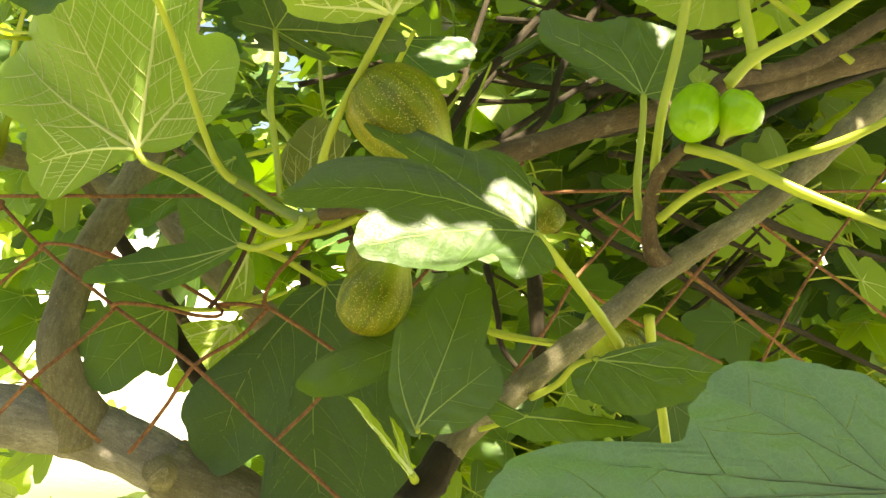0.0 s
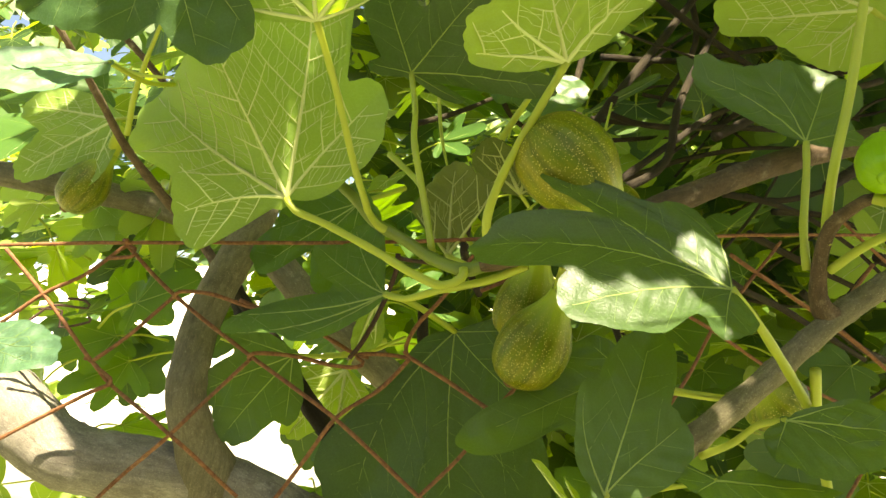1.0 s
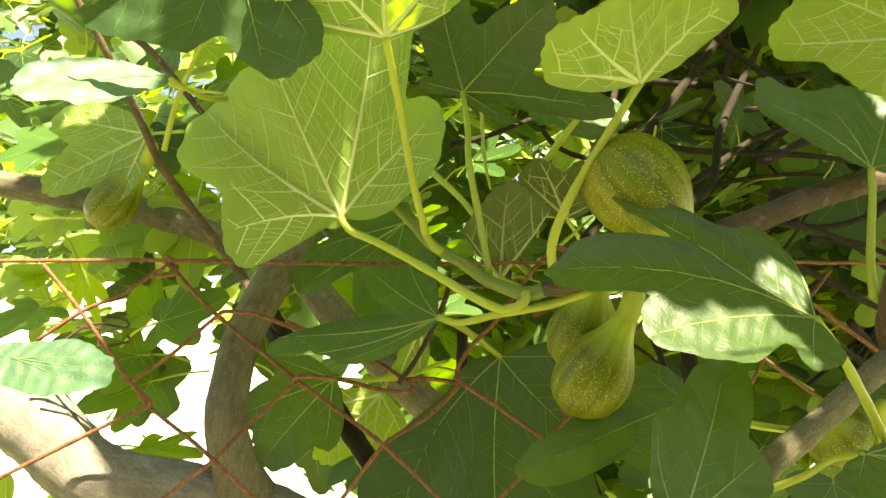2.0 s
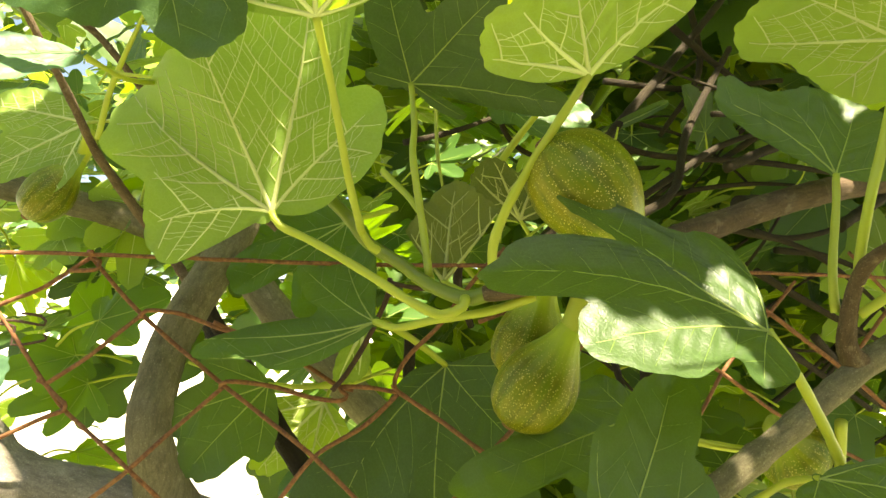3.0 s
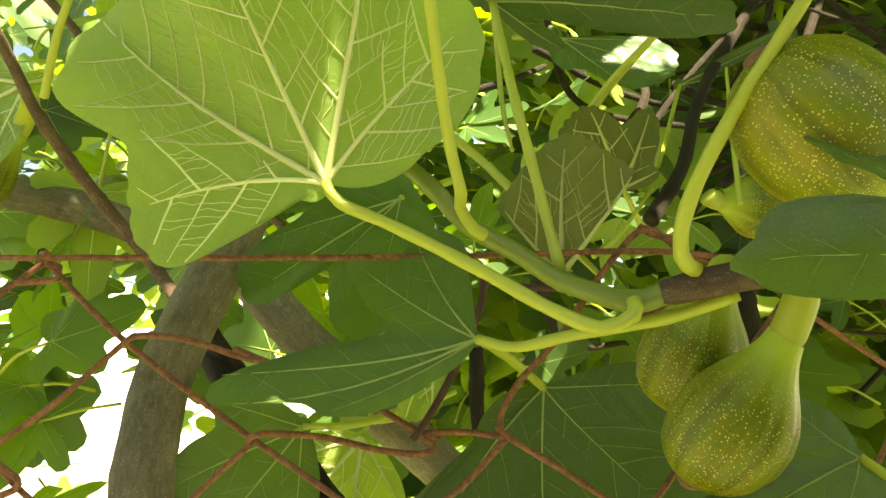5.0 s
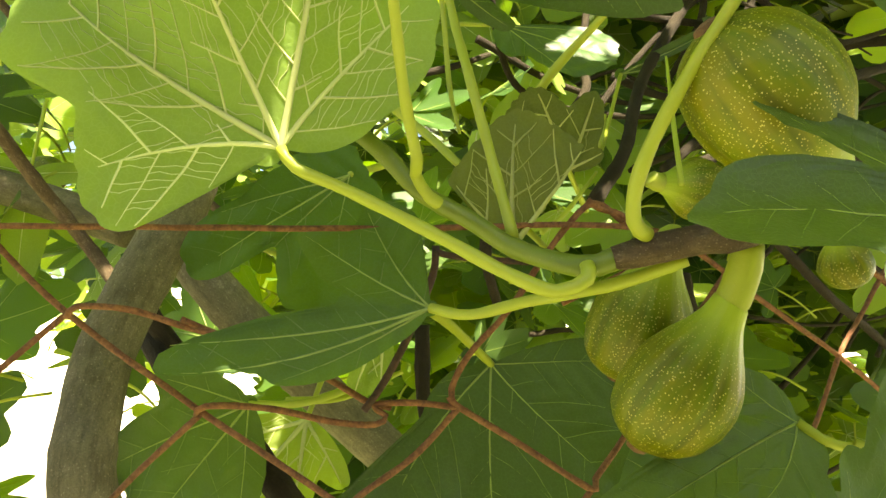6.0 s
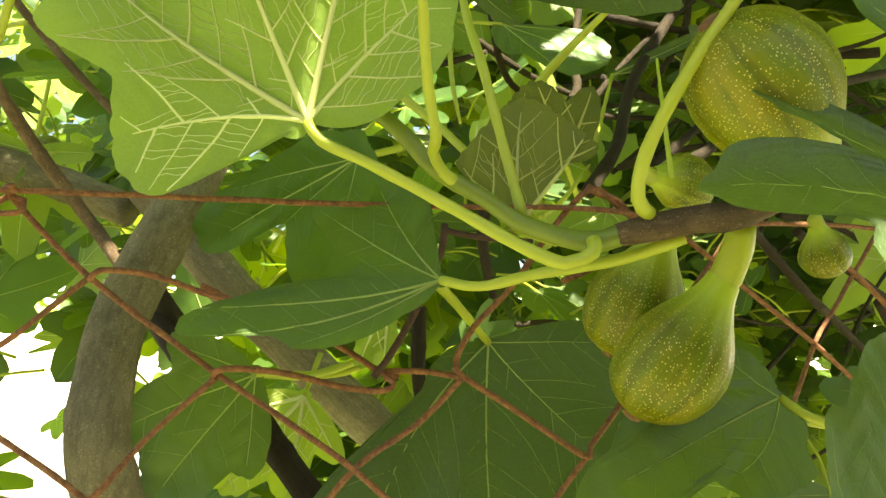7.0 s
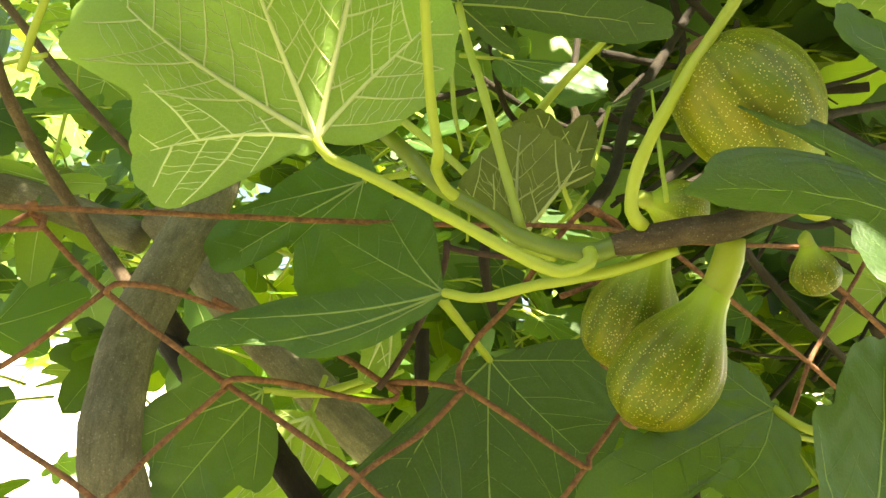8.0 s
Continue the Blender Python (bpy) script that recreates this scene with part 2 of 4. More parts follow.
    "render": plaster_material("grey_render", (0.30, 0.26, 0.20), (0.38, 0.33, 0.26)),
}


# ---- geometry helpers ----
def mesh_of(name, verts, faces, mats, uvs=None, slots=None):
    me = bpy.data.meshes.new(name)
    me.from_pydata([tuple(v) for v in verts], [], faces)
    for m in mats:
        me.materials.append(MATS[m])
    if uvs is not None:
        layer = me.uv_layers.new(name="UVMap")
        idx = np.empty(len(me.loops), dtype=np.int32)
        me.loops.foreach_get("vertex_index", idx)
        layer.data.foreach_set("uv", np.asarray(uvs, dtype=np.float32)[idx].ravel())
    if slots is not None:
        me.polygons.foreach_set("material_index", np.asarray(slots, dtype=np.int32))
    me.polygons.foreach_set("use_smooth", np.ones(len(me.polygons), dtype=bool))
    me.update()
    return me


def part(name, me, parent, label=""):
    ob = new(name, me)
    ob.parent = parent
    if parent.type == "EMPTY":
        ob.matrix_parent_inverse = Matrix.Translation(parent.location).inverted()
    return tagged(ob, label)


def smooth_path(pts, radii, step):
    """Catmull-Rom through the points, about one ring a step; radii go along."""
    p = np.array(pts, float)
    r = np.array(radii, float)
    p = np.vstack([2 * p[0] - p[1], p, 2 * p[-1] - p[-2]])
    out, rad = [], []
    for i in range(1, len(p) - 2):
        n = max(2, int(np.linalg.norm(p[i + 1] - p[i]) / step))
        for t in np.arange(n) / n:
            a, b, c, d = p[i - 1], p[i], p[i + 1], p[i + 2]
            out.append(0.5 * (2 * b + (c - a) * t + (2 * a - 5 * b + 4 * c - d) * t * t + (3 * b - a - 3 * c + d) * t**3))
            rad.append(r[i - 1] + (r[i] - r[i - 1]) * t)
    out.append(p[-2])
    rad.append(r[-1])
    return np.array(out), np.array(rad)


def tube(path, rad, sides, lump=None, close=True):
    """A tube round a path: verts, faces, uvs. lump(i, k) scales a ring's radius."""
    d = np.gradient(path, axis=0)
    d /= np.linalg.norm(d, axis=1)[:, None] + 1e-12
    up = np.array((0.0, 0, 1)) if abs(d[0][2]) < 0.8 else np.array((1.0, 0, 0))
    side = np.cross(d[0], up)
    ang = np.arange(sides) * 2 * np.pi / sides
    verts, uvs, run = [], [], 0.0
    for i, (q, t) in enumerate(zip(path, d)):
        side = side - (side @ t) * t
        side /= np.linalg.norm(side) + 1e-12
        other = np.cross(t, side)
        if i:
            run += np.linalg.norm(q - path[i - 1])
        k = rad[i] * (1 if lump is None else lump(i, ang, run, q))
        ring = q + np.outer(np.cos(ang) * k, side) + np.outer(np.sin(ang) * k, other)
        verts.extend(ring)
        uvs.extend([(a * rad[i], run) for a in ang])
    faces = []
    for i in range(len(path) - 1):
        for j in range(sides):
            a, b = i * sides + j, i * sides + (j + 1) % sides
            faces.append((a, b, b + sides, a + sides))
    if close:
        faces.append(tuple(range(sides))[::-1])
        faces.append(tuple(range((len(path) - 1) * sides, len(path) * sides)))
    return verts, faces, uvs


class Blade:
    """The surface of a fig leaf: lobes (angle, length, lift, bend of the vein) round the petiole's end, in a frame with x along the
    longest lobe and z on the side that faces out. rim: the tips and sinuses in turn, as angle and reach in
    millimetres. twist: degrees by which all lobes sweep round near the petiole."""

    def __init__(self, lobes, width, seed, tooth=0.017, wave=0.035, ends=2.6, quilt=0.0, rim=(), twist=0.0):
        self.ang = np.radians([b[0] for b in lobes])
        self.len = np.array([b[1] for b in lobes])
        self.lift = np.array([b[2] for b in lobes])
        self.bend = np.radians([b[3] if len(b) > 3 else 0.0 for b in lobes])
        self.w, self.ends, self.tooth, self.wave = np.radians(width), ends, tooth, wave
        self.mean_w = float(np.mean(self.w))
        rng = np.random.RandomState(seed)
        self.ph = rng.uniform(0, 6.28, 8)
        self.big = self.len.max()
        self.quilt = quilt
        self.twist = math.radians(twist)
        self.table = None
        if rim:
            knots = sorted((math.radians(a), r * 0.001) for a, r in rim)
            at = np.linspace(-np.pi, np.pi, 721)
            ka, kr = np.array([k[0] for k in knots]), np.array([k[1] for k in knots])
            r = np.interp(at, np.concatenate([ka - 2 * np.pi, ka, ka + 2 * np.pi]), np.tile(kr, 3))[:-1]
            soft = np.exp(-((np.arange(-10, 11) / 3.4) ** 2))
            r = np.convolve(np.concatenate([r[-10:], r, r[:10]]), soft / soft.sum(), "valid")
            self.table = (at, np.append(r, r[0]))

    def gap(self, th):
        return (np.asarray(th)[..., None] - self.ang + np.pi) % (2 * np.pi) - np.pi

    def rim(self, th, plain=False):
        if self.table:
            r = np.interp((np.asarray(th) + np.pi) % (2 * np.pi) - np.pi, *self.table)
        else:
            d = np.abs(self.gap(th))
            each = self.len / (1 + (d / self.w) ** self.ends)
            r = (each**5).sum(-1) ** 0.2
            r = np.maximum(r, 0.06 * self.big)
        if plain:
            return r
        th = np.asarray(th)
        teeth = np.abs(np.sin(th * 23 + self.ph[0] + 1.5 * np.sin(3 * th))) - 0.5
        if self.table:
            return r * (1 + self.tooth * 1.3 * teeth * np.clip(r / self.big, 0.3, 1) + 0.006 * np.sin(31 * th + self.ph[1]) + 0.006 * np.sin(17 * th + self.ph[2]))
        return r * (1 + self.tooth * 2 * teeth * np.clip(r / self.big, 0.3, 1) + 0.018 * np.sin(9 * th + self.ph[1]) + 0.012 * np.sin(17 * th + self.ph[2]))

    def place(self, th, rho, r=None):
        """Points of the surface at angles th and shares rho of the way to the rim."""
        th, rho = np.asarray(th, float), np.asarray(rho, float)
        r = self.rim(th, True) if r is None else r
        d = self.gap(th)
        wt = np.exp(-((d / 0.42) ** 2)) + 1e-6
        slope = (wt * self.lift / self.len).sum(-1) / wt.sum(-1)
        s = r * rho
        rho = s / self.rim(th, True)
        z = slope * s * (0.35 + 0.65 * s / self.big)
        near = np.abs(d).min(-1)
        z = z + 0.055 * s * np.sin(np.clip(near / self.mean_w, 0, 1.6) * 1.9) * rho
        calm = np.clip(self.rim(th, True) / self.big, 0, 1) ** 1.6
        z = z + calm * self.wave * self.big * rho**3 * (np.sin(4 * th + self.ph[3]) * 0.5 + np.sin(7 * th + self.ph[4]) * 0.35 + 0.2 * np.sin(15 * th + self.ph[5]))
        sg = np.take_along_axis(d, np.abs(d).argmin(-1)[..., None], -1)[..., 0]
        q = s * np.cos(sg) - s * np.abs(np.sin(sg)) * 0.62
        z = z - self.quilt * np.cos(q * 661) * np.clip(near / 0.12, 0, 1) * np.clip(rho * 4, 0, 1)
        z = z + calm * 0.0009 * np.sin(s * 330 + self.ph[6]) * np.sin(th * 14 + self.ph[7]) * rho
        th = th + self.twist * (1 - s / self.big)
        return np.stack([s * np.cos(th), s * np.sin(th), z], -1)

    def sheet(self, nt, nr):
        th = np.linspace(-np.pi, np.pi, nt + 1)[:-1]
        rim = self.rim(th)
        verts = [np.zeros((1, 3))]
        for k in range(1, nr + 1):
            verts.append(self.place(th, np.full(nt, (k / nr) ** 0.85), rim))
        verts = np.vstack(verts)
        faces = [(0, 1 + j, 1 + (j + 1) % nt) for j in range(nt)]
        for k in range(nr - 1):
            a = 1 + k * nt
            faces += [(a + j, a + nt + j, a + nt + (j + 1) % nt, a + (j + 1) % nt) for j in range(nt)]
        return verts, faces, verts[:, :2] + 0.31 * self.ph[0]

    def at(self, x, y):
        th = np.arctan2(y, x)
        r = self.rim(th, True)
        return self.place(th, np.hypot(x, y) / r)

    def veins(self, thick, side_veins, sides=5, off=0.0, main_off=0.0):
        """For each lobe its main vein with the side veins: verts, faces and material slots."""
        made = []
        for a, length, bend in zip(self.ang, self.len, self.bend):
            verts, faces, slots = [], [], []

            def lay(path, rad, n, slot=1):
                v, f, _ = tube(np.array(path), rad, n, close=False)
                if slot:  # side veins are flattened ridges
                    v = np.array(v).reshape(len(path), n, 3)
                    level = np.array(path)[:, 2][:, None]
                    v[..., 2] = level + 0.5 * (v[..., 2] - level)
                    v = list(v.reshape(-1, 3))
                k = len(verts)
                verts.extend(v)
                faces.extend([tuple(i + k for i in q) for q in f])
                slots.extend([slot] * len(f))

            made.append((verts, faces, slots))
            many = 16 if side_veins else 6
            s = np.linspace(0.0, 0.95, many)
            bow = 0.05 * np.sin(s * 3.1) * (1 if a > 0 else -1)
            pts = self.place(a + bow * 0.5 + bend * (1 - s), s, np.full(many, length))
            pts[:, 2] += main_off
            share = length / self.big
            lay(pts, thick * (0.45 + 0.55 * share) * (1.0 - 0.82 * s), sides, 0)
            if not side_veins:
                continue
            for sg in (-1, 1):
                run, before, k = 0.010 + 0.005 * sg + 0.002 * math.sin(a * 7), None, 0
                while run < length * 0.93:
                    at = a + 0.025 * math.sin(3.1 * run / length) * (1 if a > 0 else -1) + bend * (1 - run / length)
                    x, y = run * np.cos(at), run * np.sin(at)
                    head = at - 0.6 * bend + sg * radians(52 + 9 * math.sin(run * 700 + a * 9))
                    curl = sg * (0.010 + 0.016 * abs(math.sin(run * 430 + a)))
                    pts, over = [(x, y)], 0
                    for i in range(44):
                        x, y = x + 0.0028 * np.cos(head), y + 0.0028 * np.sin(head)
                        head -= curl + 0.045 * math.sin(i * 1.1 + run * 900)
                        th = np.arctan2(y, x)
                        if np.hypot(x, y) > 0.965 * float(self.rim(th, True)):
                            break
                        if np.abs(self.gap(th)).argmin() != int(np.abs(self.ang - a).argmin()):
                            over += 1
                            if over > 2:
                                break
                        pts.append((x, y))
                    if len(pts) > 3:
                        arr = np.array([self.at(px, py) for px, py in pts])
                        arr[:, 2] += off
                        lay(arr, thick * side_veins * (1.25 if k % 2 else 0.8) * np.linspace(1, 0.5, len(arr)), 4)
                        if before and thick > 0.001:
                            # wavy cross veins between neighbouring side veins
                            for j in range(1, min(len(pts), len(before)) - 1):
                                if (j * 7 + k * 3) % 5 == 0:
                                    continue
                                p0, p1 = np.array(before[j]), np.array(pts[max(0, j - 1)])
                                across = np.array((p0[1] - p1[1], p1[0] - p0[0])) * 0.08
                                rung = [p0, p0 + (p1 - p0) * 0.3 + across * math.sin(j * 3 + run * 500), p0 + (p1 - p0) * 0.68 - across * math.cos(j * 5 + run * 300), p1]
                                rung = np.array([self.at(*p) for p in rung])
                                rung[:, 2] += off
                                lay(rung, np.full(4, thick * 0.11), 3)
                        before = pts
                    run += 0.0125 * (0.8 + 0.45 * abs(math.sin(run * 900 + a)))
                    k += 1
        return made


TREE_AT = (0.16, 0.70, 0.0)
tree = new("fig_tree")
tree.location = TREE_AT
tagged(tree, "leafy fig tree with grey bark, lobed green leaves", "tree")
count = [0]


def leaf(tag, base, axis, normal, lobes, width, face, stem=(), r=0.002, ends=2.6, rim=(), twist=0.0):
    """A lobed fig leaf with its raised veins and its petiole, as a part of the tree."""
    count[0] += 1
    bl = Blade(lobes, width, 100 + count[0], ends=ends, quilt=0.0003 if face == "under" else 0.00025, rim=rim, twist=twist)
    a, n = Vector(axis), Vector(normal)
    b = n.cross(a)
    m = Matrix((a, b, n)).transposed().to_4x4()
    m.translation = base
    v, f, uv = bl.sheet(256, 40)
    ob = part("leaf", mesh_of("leaf", v, f, [face], uv), tree)
    ob.matrix_basis = m
    for vv, vf, vs in (bl.veins(0.0015, 0.27, 6, 0.0003, -0.0001) if face in ("under", "olive") else bl.veins(0.00066, 0.30, 6, 0.0, -0.0001)):
        part("vein", mesh_of("vein", vv, vf, ["vein_" + face, "vein_" + face if face in ("under", "olive") else "vein_faint"], None, vs), ob, "pale raised vein")
    if stem:
        back = m.inverted()
        pts = [back @ Vector(p) for p in stem] + [Vector((0.0, 0, 0))]
        path, rad = smooth_path(pts, list(np.linspace(r * 1.12, r * 0.9, len(pts))), 0.004)
        tv, tf, tu = tube(path, rad, 14, lambda i, ang, run, q: 1 + 0.05 * math.sin(run * 310) + 0.03 * np.cos(2 * ang + run * 40))
        part("petiole", mesh_of("petiole", tv, tf, ["petiole"], tu), ob, "yellow-green leaf stalk")
    return ob


def branch(name, pts, radii, mat):
    """A knobbly limb, shoot or stalk, as a part of the tree."""
    thick = max(radii)
    step = 0.0035 if thick < 0.012 else 0.005
    path, rad = smooth_path(pts, radii, step)
    seed = len(bpy.data.objects) * 0.37
    rough = {"bark": 0.10 if thick < 0.012 else 0.035, "bark_pale": 0.05, "bark_dark": 0.13, "bark_brown": 0.14, "green_bark": 0.05, "petiole": 0.03}[mat]

    def lump(i, ang, run, q):
        k = 1 + rough * (np.array([noise.noise((q[0] * 60 + 1.6 * math.cos(x), q[2] * 60 + 1.6 * math.sin(x), q[1] * 60 + seed)) for x in ang]))
        if mat != "petiole":
            k = k + (0.11 if thick < 0.012 else 0.045) * math.exp(-(((run * 36 + seed) % 1 - 0.5) / 0.09) ** 2)
        return k

    v, f, uv = tube(path, rad, 24 if thick > 0.01 else 14, lump)
    label = {"bark": "grey-brown bark", "bark_pale": "pale grey bark with lichen", "bark_dark": "thin dark brown twig", "bark_brown": "rough reddish-brown bark", "green_bark": "green young bark", "petiole": "yellow-green leaf stalk"}[mat]
    return part(name, mesh_of(name, v, f, [mat], uv), tree, label)


def fig(eye, top, r, ripe=True, tilt=0, to=None):
    """A fig: ribbed pear-shaped body, neck into the stalk, and the small scaly eye."""
    eye, top = Vector(eye), Vector(top)
    length = (top - eye).length
    z = (top - eye).normalized()
    m = z.to_track_quat("Z", "Y").to_matrix().to_4x4() @ Matrix.Rotation(r * 900 + radians(tilt), 4, "Z")
    m.translation = eye
    ns, sides = 44, 84
    s = np.linspace(0, 1, ns)
    if ripe:
        knots_s = [0, 0.015, 0.06, 0.16, 0.32, 0.46, 0.58, 0.70, 0.80, 0.90, 0.97, 1.0]
        knots_r = [0.10, 0.28, 0.58, 0.87, 1.01, 1.01, 0.92, 0.73, 0.53, 0.38, 0.335, 0.32]
    else:
        knots_s = [0, 0.015, 0.06, 0.18, 0.40, 0.60, 0.74, 0.84, 0.92, 1.0]
        knots_r = [0.25, 0.50, 0.74, 0.95, 1.02, 0.88, 0.58, 0.32, 0.2, 0.16]
    prof = np.interp(s, knots_s, knots_r)
    for _ in range(2):
        prof[1:-1] = (prof[:-2] + 2 * prof[1:-1] + prof[2:]) / 4
    ang = np.arange(sides + 1) * 2 * np.pi / sides
    verts, uvs = [], []
    ph = 0.0
    for si, pr in zip(s, prof):
        swell = np.clip(np.sin(si * 3.0), 0, 1)
        rib = 1 + (0.017 if ripe else 0.008) * swell * (np.cos(11 * ang + ph) + 0.6 * np.cos(17 * ang + 2 * ph)) + 0.02 * np.cos(2 * ang + ph)
        bend = 0.10 * r * math.sin(si * 3.1)
        for a, k in zip(ang, rib):
            verts.append((pr * r * k * math.cos(a) + bend, pr * r * k * math.sin(a), si * length))
            uvs.append((a / 6.2832, si))
    w = sides + 1
    faces = [(i * w + j, i * w + j + 1, (i + 1) * w + j + 1, (i + 1) * w + j) for i in range(ns - 1) for j in range(sides)]
    label = "plump green fig with pale specks on a twig" if ripe else "small smooth bright green unripe fig on a spur"
    ob = tagged(new("fig", mesh_of("fig", verts, faces, ["fig" if ripe else "fig_green"], uvs)), label, "fig", "figs on the tree")
    ob.matrix_world = m
    er = r * (0.16 if ripe else 0.22)
    ev, ef = [], []
    for k, (rr, zz) in enumerate(((1.25, 0.0006), (1.1, -0.0007), (0.7, -0.0013), (0.25, -0.0010))):
        for j in range(16):
            a = j * math.pi / 8
            ev.append((er * rr * math.cos(a) * (1 + 0.12 * math.cos(5 * a)), er * rr * math.sin(a), zz))
    for k in range(3):
        ef += [(k * 16 + j, k * 16 + (j + 1) % 16, (k + 1) * 16 + (j + 1) % 16, (k + 1) * 16 + j) for j in range(16)]
    ef.append(tuple(range(48, 64)))
    part("eye", mesh_of("eye", ev, ef, ["eye" if ripe else "fig_green"]), ob, "brown scaly eye of the fig" if ripe else "green closed eye")
    end = m.inverted() @ Vector(to) if to else Vector((0.03 * length, 0, length * (1.18 if ripe else 1.06)))
    pts = [(0.008 * r, 0, length * 0.92), (0, 0, length * 1.02), tuple(Vector((0, 0, length * 1.02)).lerp(end, 0.45) + Vector((0, 0, 0.05 * length))), tuple(end)]
    path, rad = smooth_path(pts, [r * 0.25, r * 0.312, r * 0.30, r * 0.26] if ripe else [r * 0.18, r * 0.17, r * 0.17, r * 0.17], 0.003)
    tv, tf, tu = tube(path, rad, 12)
    part("stalk", mesh_of("stalk", tv, tf, ["petiole"], tu), ob, "short green stalk")
    return ob


fence = new("chain_link_fence")
fence.location = (0.05, 0.5, 0.0)
tagged(fence, "old rusty chain-link fence, bent and torn wires", "fence")


def wire(pts, r, tone=""):
    """One bent strand of the fence."""
    path, rad = smooth_path(pts, [r] * len(pts), 0.004)
    seed = len(bpy.data.objects) * 0.7
    path = path + np.array([[noise.noise((run * 0.13, seed, 0)) * 0.0006, noise.noise((run * 0.13, seed, 5)) * 0.0006, noise.noise((run * 0.13, seed, 9)) * 0.0006] for run in range(len(path))])
    v, f, uv = tube(path, rad, 9, lambda i, ang, run, q: 1 + 0.13 * noise.noise((q[0] * 300, q[1] * 300, q[2] * 300)))
    part("wire", mesh_of("wire", v, f, ["rust_dark" if tone else "rust"], uv), fence)

# limbs of the fig tree
branch("limb", [(-0.296, 0.54, 1.408), (-0.227, 0.535, 1.371), (-0.183, 0.535, 1.337), (-0.128, 0.54, 1.327), (-0.085, 0.545, 1.319), (-0.033, 0.55, 1.296), (0.032, 0.56, 1.254)], [0.024, 0.024, 0.022, 0.0205, 0.02, 0.019, 0.018], "bark_pale")
branch("trunk", [(-0.084, 0.543, 1.316), (-0.093, 0.53, 1.348), (-0.099, 0.525, 1.374), (-0.1, 0.535, 1.397), (-0.099, 0.547, 1.421), (-0.092, 0.559, 1.447), (-0.083, 0.571, 1.472), (-0.073, 0.586, 1.505), (-0.062, 0.605, 1.57), (-0.064, 0.64, 1.652), (-0.077, 0.69, 1.78)], [0.021, 0.0140, 0.0128, 0.0124, 0.0123, 0.0124, 0.0125, 0.0122, 0.0115, 0.011, 0.01], "bark")
branch("limb", [(-0.478, 0.72, 1.577), (-0.345, 0.72, 1.557), (-0.315, 0.72, 1.552), (-0.245, 0.72, 1.538), (-0.195, 0.72, 1.525), (-0.13, 0.7, 1.5)], [0.012, 0.0115, 0.0115, 0.011, 0.0108, 0.0105], "bark")
branch("limb", [(-0.119, 0.69, 1.513), (-0.078, 0.68, 1.467), (-0.059, 0.68, 1.446), (-0.022, 0.68, 1.412), (0.014, 0.68, 1.379), (0.098, 0.68, 1.306)], [0.0125, 0.013, 0.013, 0.013, 0.0135, 0.0135], "bark")
branch("twig", [(-0.112, 0.662, 1.446), (-0.096, 0.63, 1.427), (-0.081, 0.61, 1.411), (-0.046, 0.58, 1.388), (-0.03, 0.57, 1.368), (-0.009, 0.57, 1.34)], [0.006, 0.006, 0.006, 0.0055, 0.0065, 0.007], "bark_dark")
branch("twig", [(-0.225, 0.50, 1.665), (-0.204, 0.52, 1.628), (-0.189, 0.565, 1.583), (-0.187, 0.61, 1.556), (-0.176, 0.655, 1.528), (-0.153, 0.68, 1.495), (-0.118, 0.67, 1.452), (-0.085, 0.672, 1.412), (-0.055, 0.66, 1.377)], [0.002, 0.0022, 0.0027, 0.0032, 0.0038, 0.004, 0.004, 0.005, 0.005], "bark_brown")
branch("branch", [(0.82, 0.8, 1.728), (0.447, 0.62, 1.589), (0.349, 0.56, 1.549), (0.262, 0.5, 1.518), (0.213, 0.47, 1.497), (0.183, 0.45, 1.483), (0.132, 0.432, 1.459), (0.116, 0.432, 1.456), (0.098, 0.436, 1.452), (0.089, 0.438, 1.45)], [0.012, 0.0092, 0.0078, 0.007, 0.0066, 0.0064, 0.0054, 0.005, 0.0046, 0.0038], "bark_brown")
branch("shoot", [(0.092, 0.438, 1.451), (0.08, 0.442, 1.448), (0.061, 0.458, 1.456), (0.046, 0.461, 1.466), (0.028, 0.464, 1.477), (0.017, 0.468, 1.49), (0.005, 0.471, 1.501)], [0.004, 0.0037, 0.0034, 0.0032, 0.0032, 0.0032, 0.003], "green_bark")
branch("limb", [(0.132, 0.44, 1.278), (0.158, 0.45, 1.324), (0.193, 0.455, 1.355), (0.238, 0.465, 1.39), (0.283, 0.475, 1.427), (0.339, 0.49, 1.464), (0.414, 0.52, 1.527), (0.491, 0.56, 1.596)], [0.0085, 0.0085, 0.0075, 0.0068, 0.0068, 0.0068, 0.0078, 0.008], "bark")
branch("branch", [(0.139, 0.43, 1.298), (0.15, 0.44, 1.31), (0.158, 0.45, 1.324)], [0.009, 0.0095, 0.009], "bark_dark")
branch("spur", [(0.283, 0.475, 1.426), (0.273, 0.47, 1.431), (0.268, 0.46, 1.446), (0.269, 0.445, 1.47), (0.276, 0.425, 1.48), (0.278, 0.41, 1.481)], [0.0064, 0.0056, 0.0042, 0.0036, 0.003, 0.0025], "bark_brown")
# green shoot with figs, upper right
branch("shoot", [(0.455, 0.56, 1.608), (0.37, 0.5, 1.552), (0.313, 0.45, 1.527), (0.296, 0.42, 1.515)], [0.006, 0.0055, 0.0048, 0.004], "bark_brown")
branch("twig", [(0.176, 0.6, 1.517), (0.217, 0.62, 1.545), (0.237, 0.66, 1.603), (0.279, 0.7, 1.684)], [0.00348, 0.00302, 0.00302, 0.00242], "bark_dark")
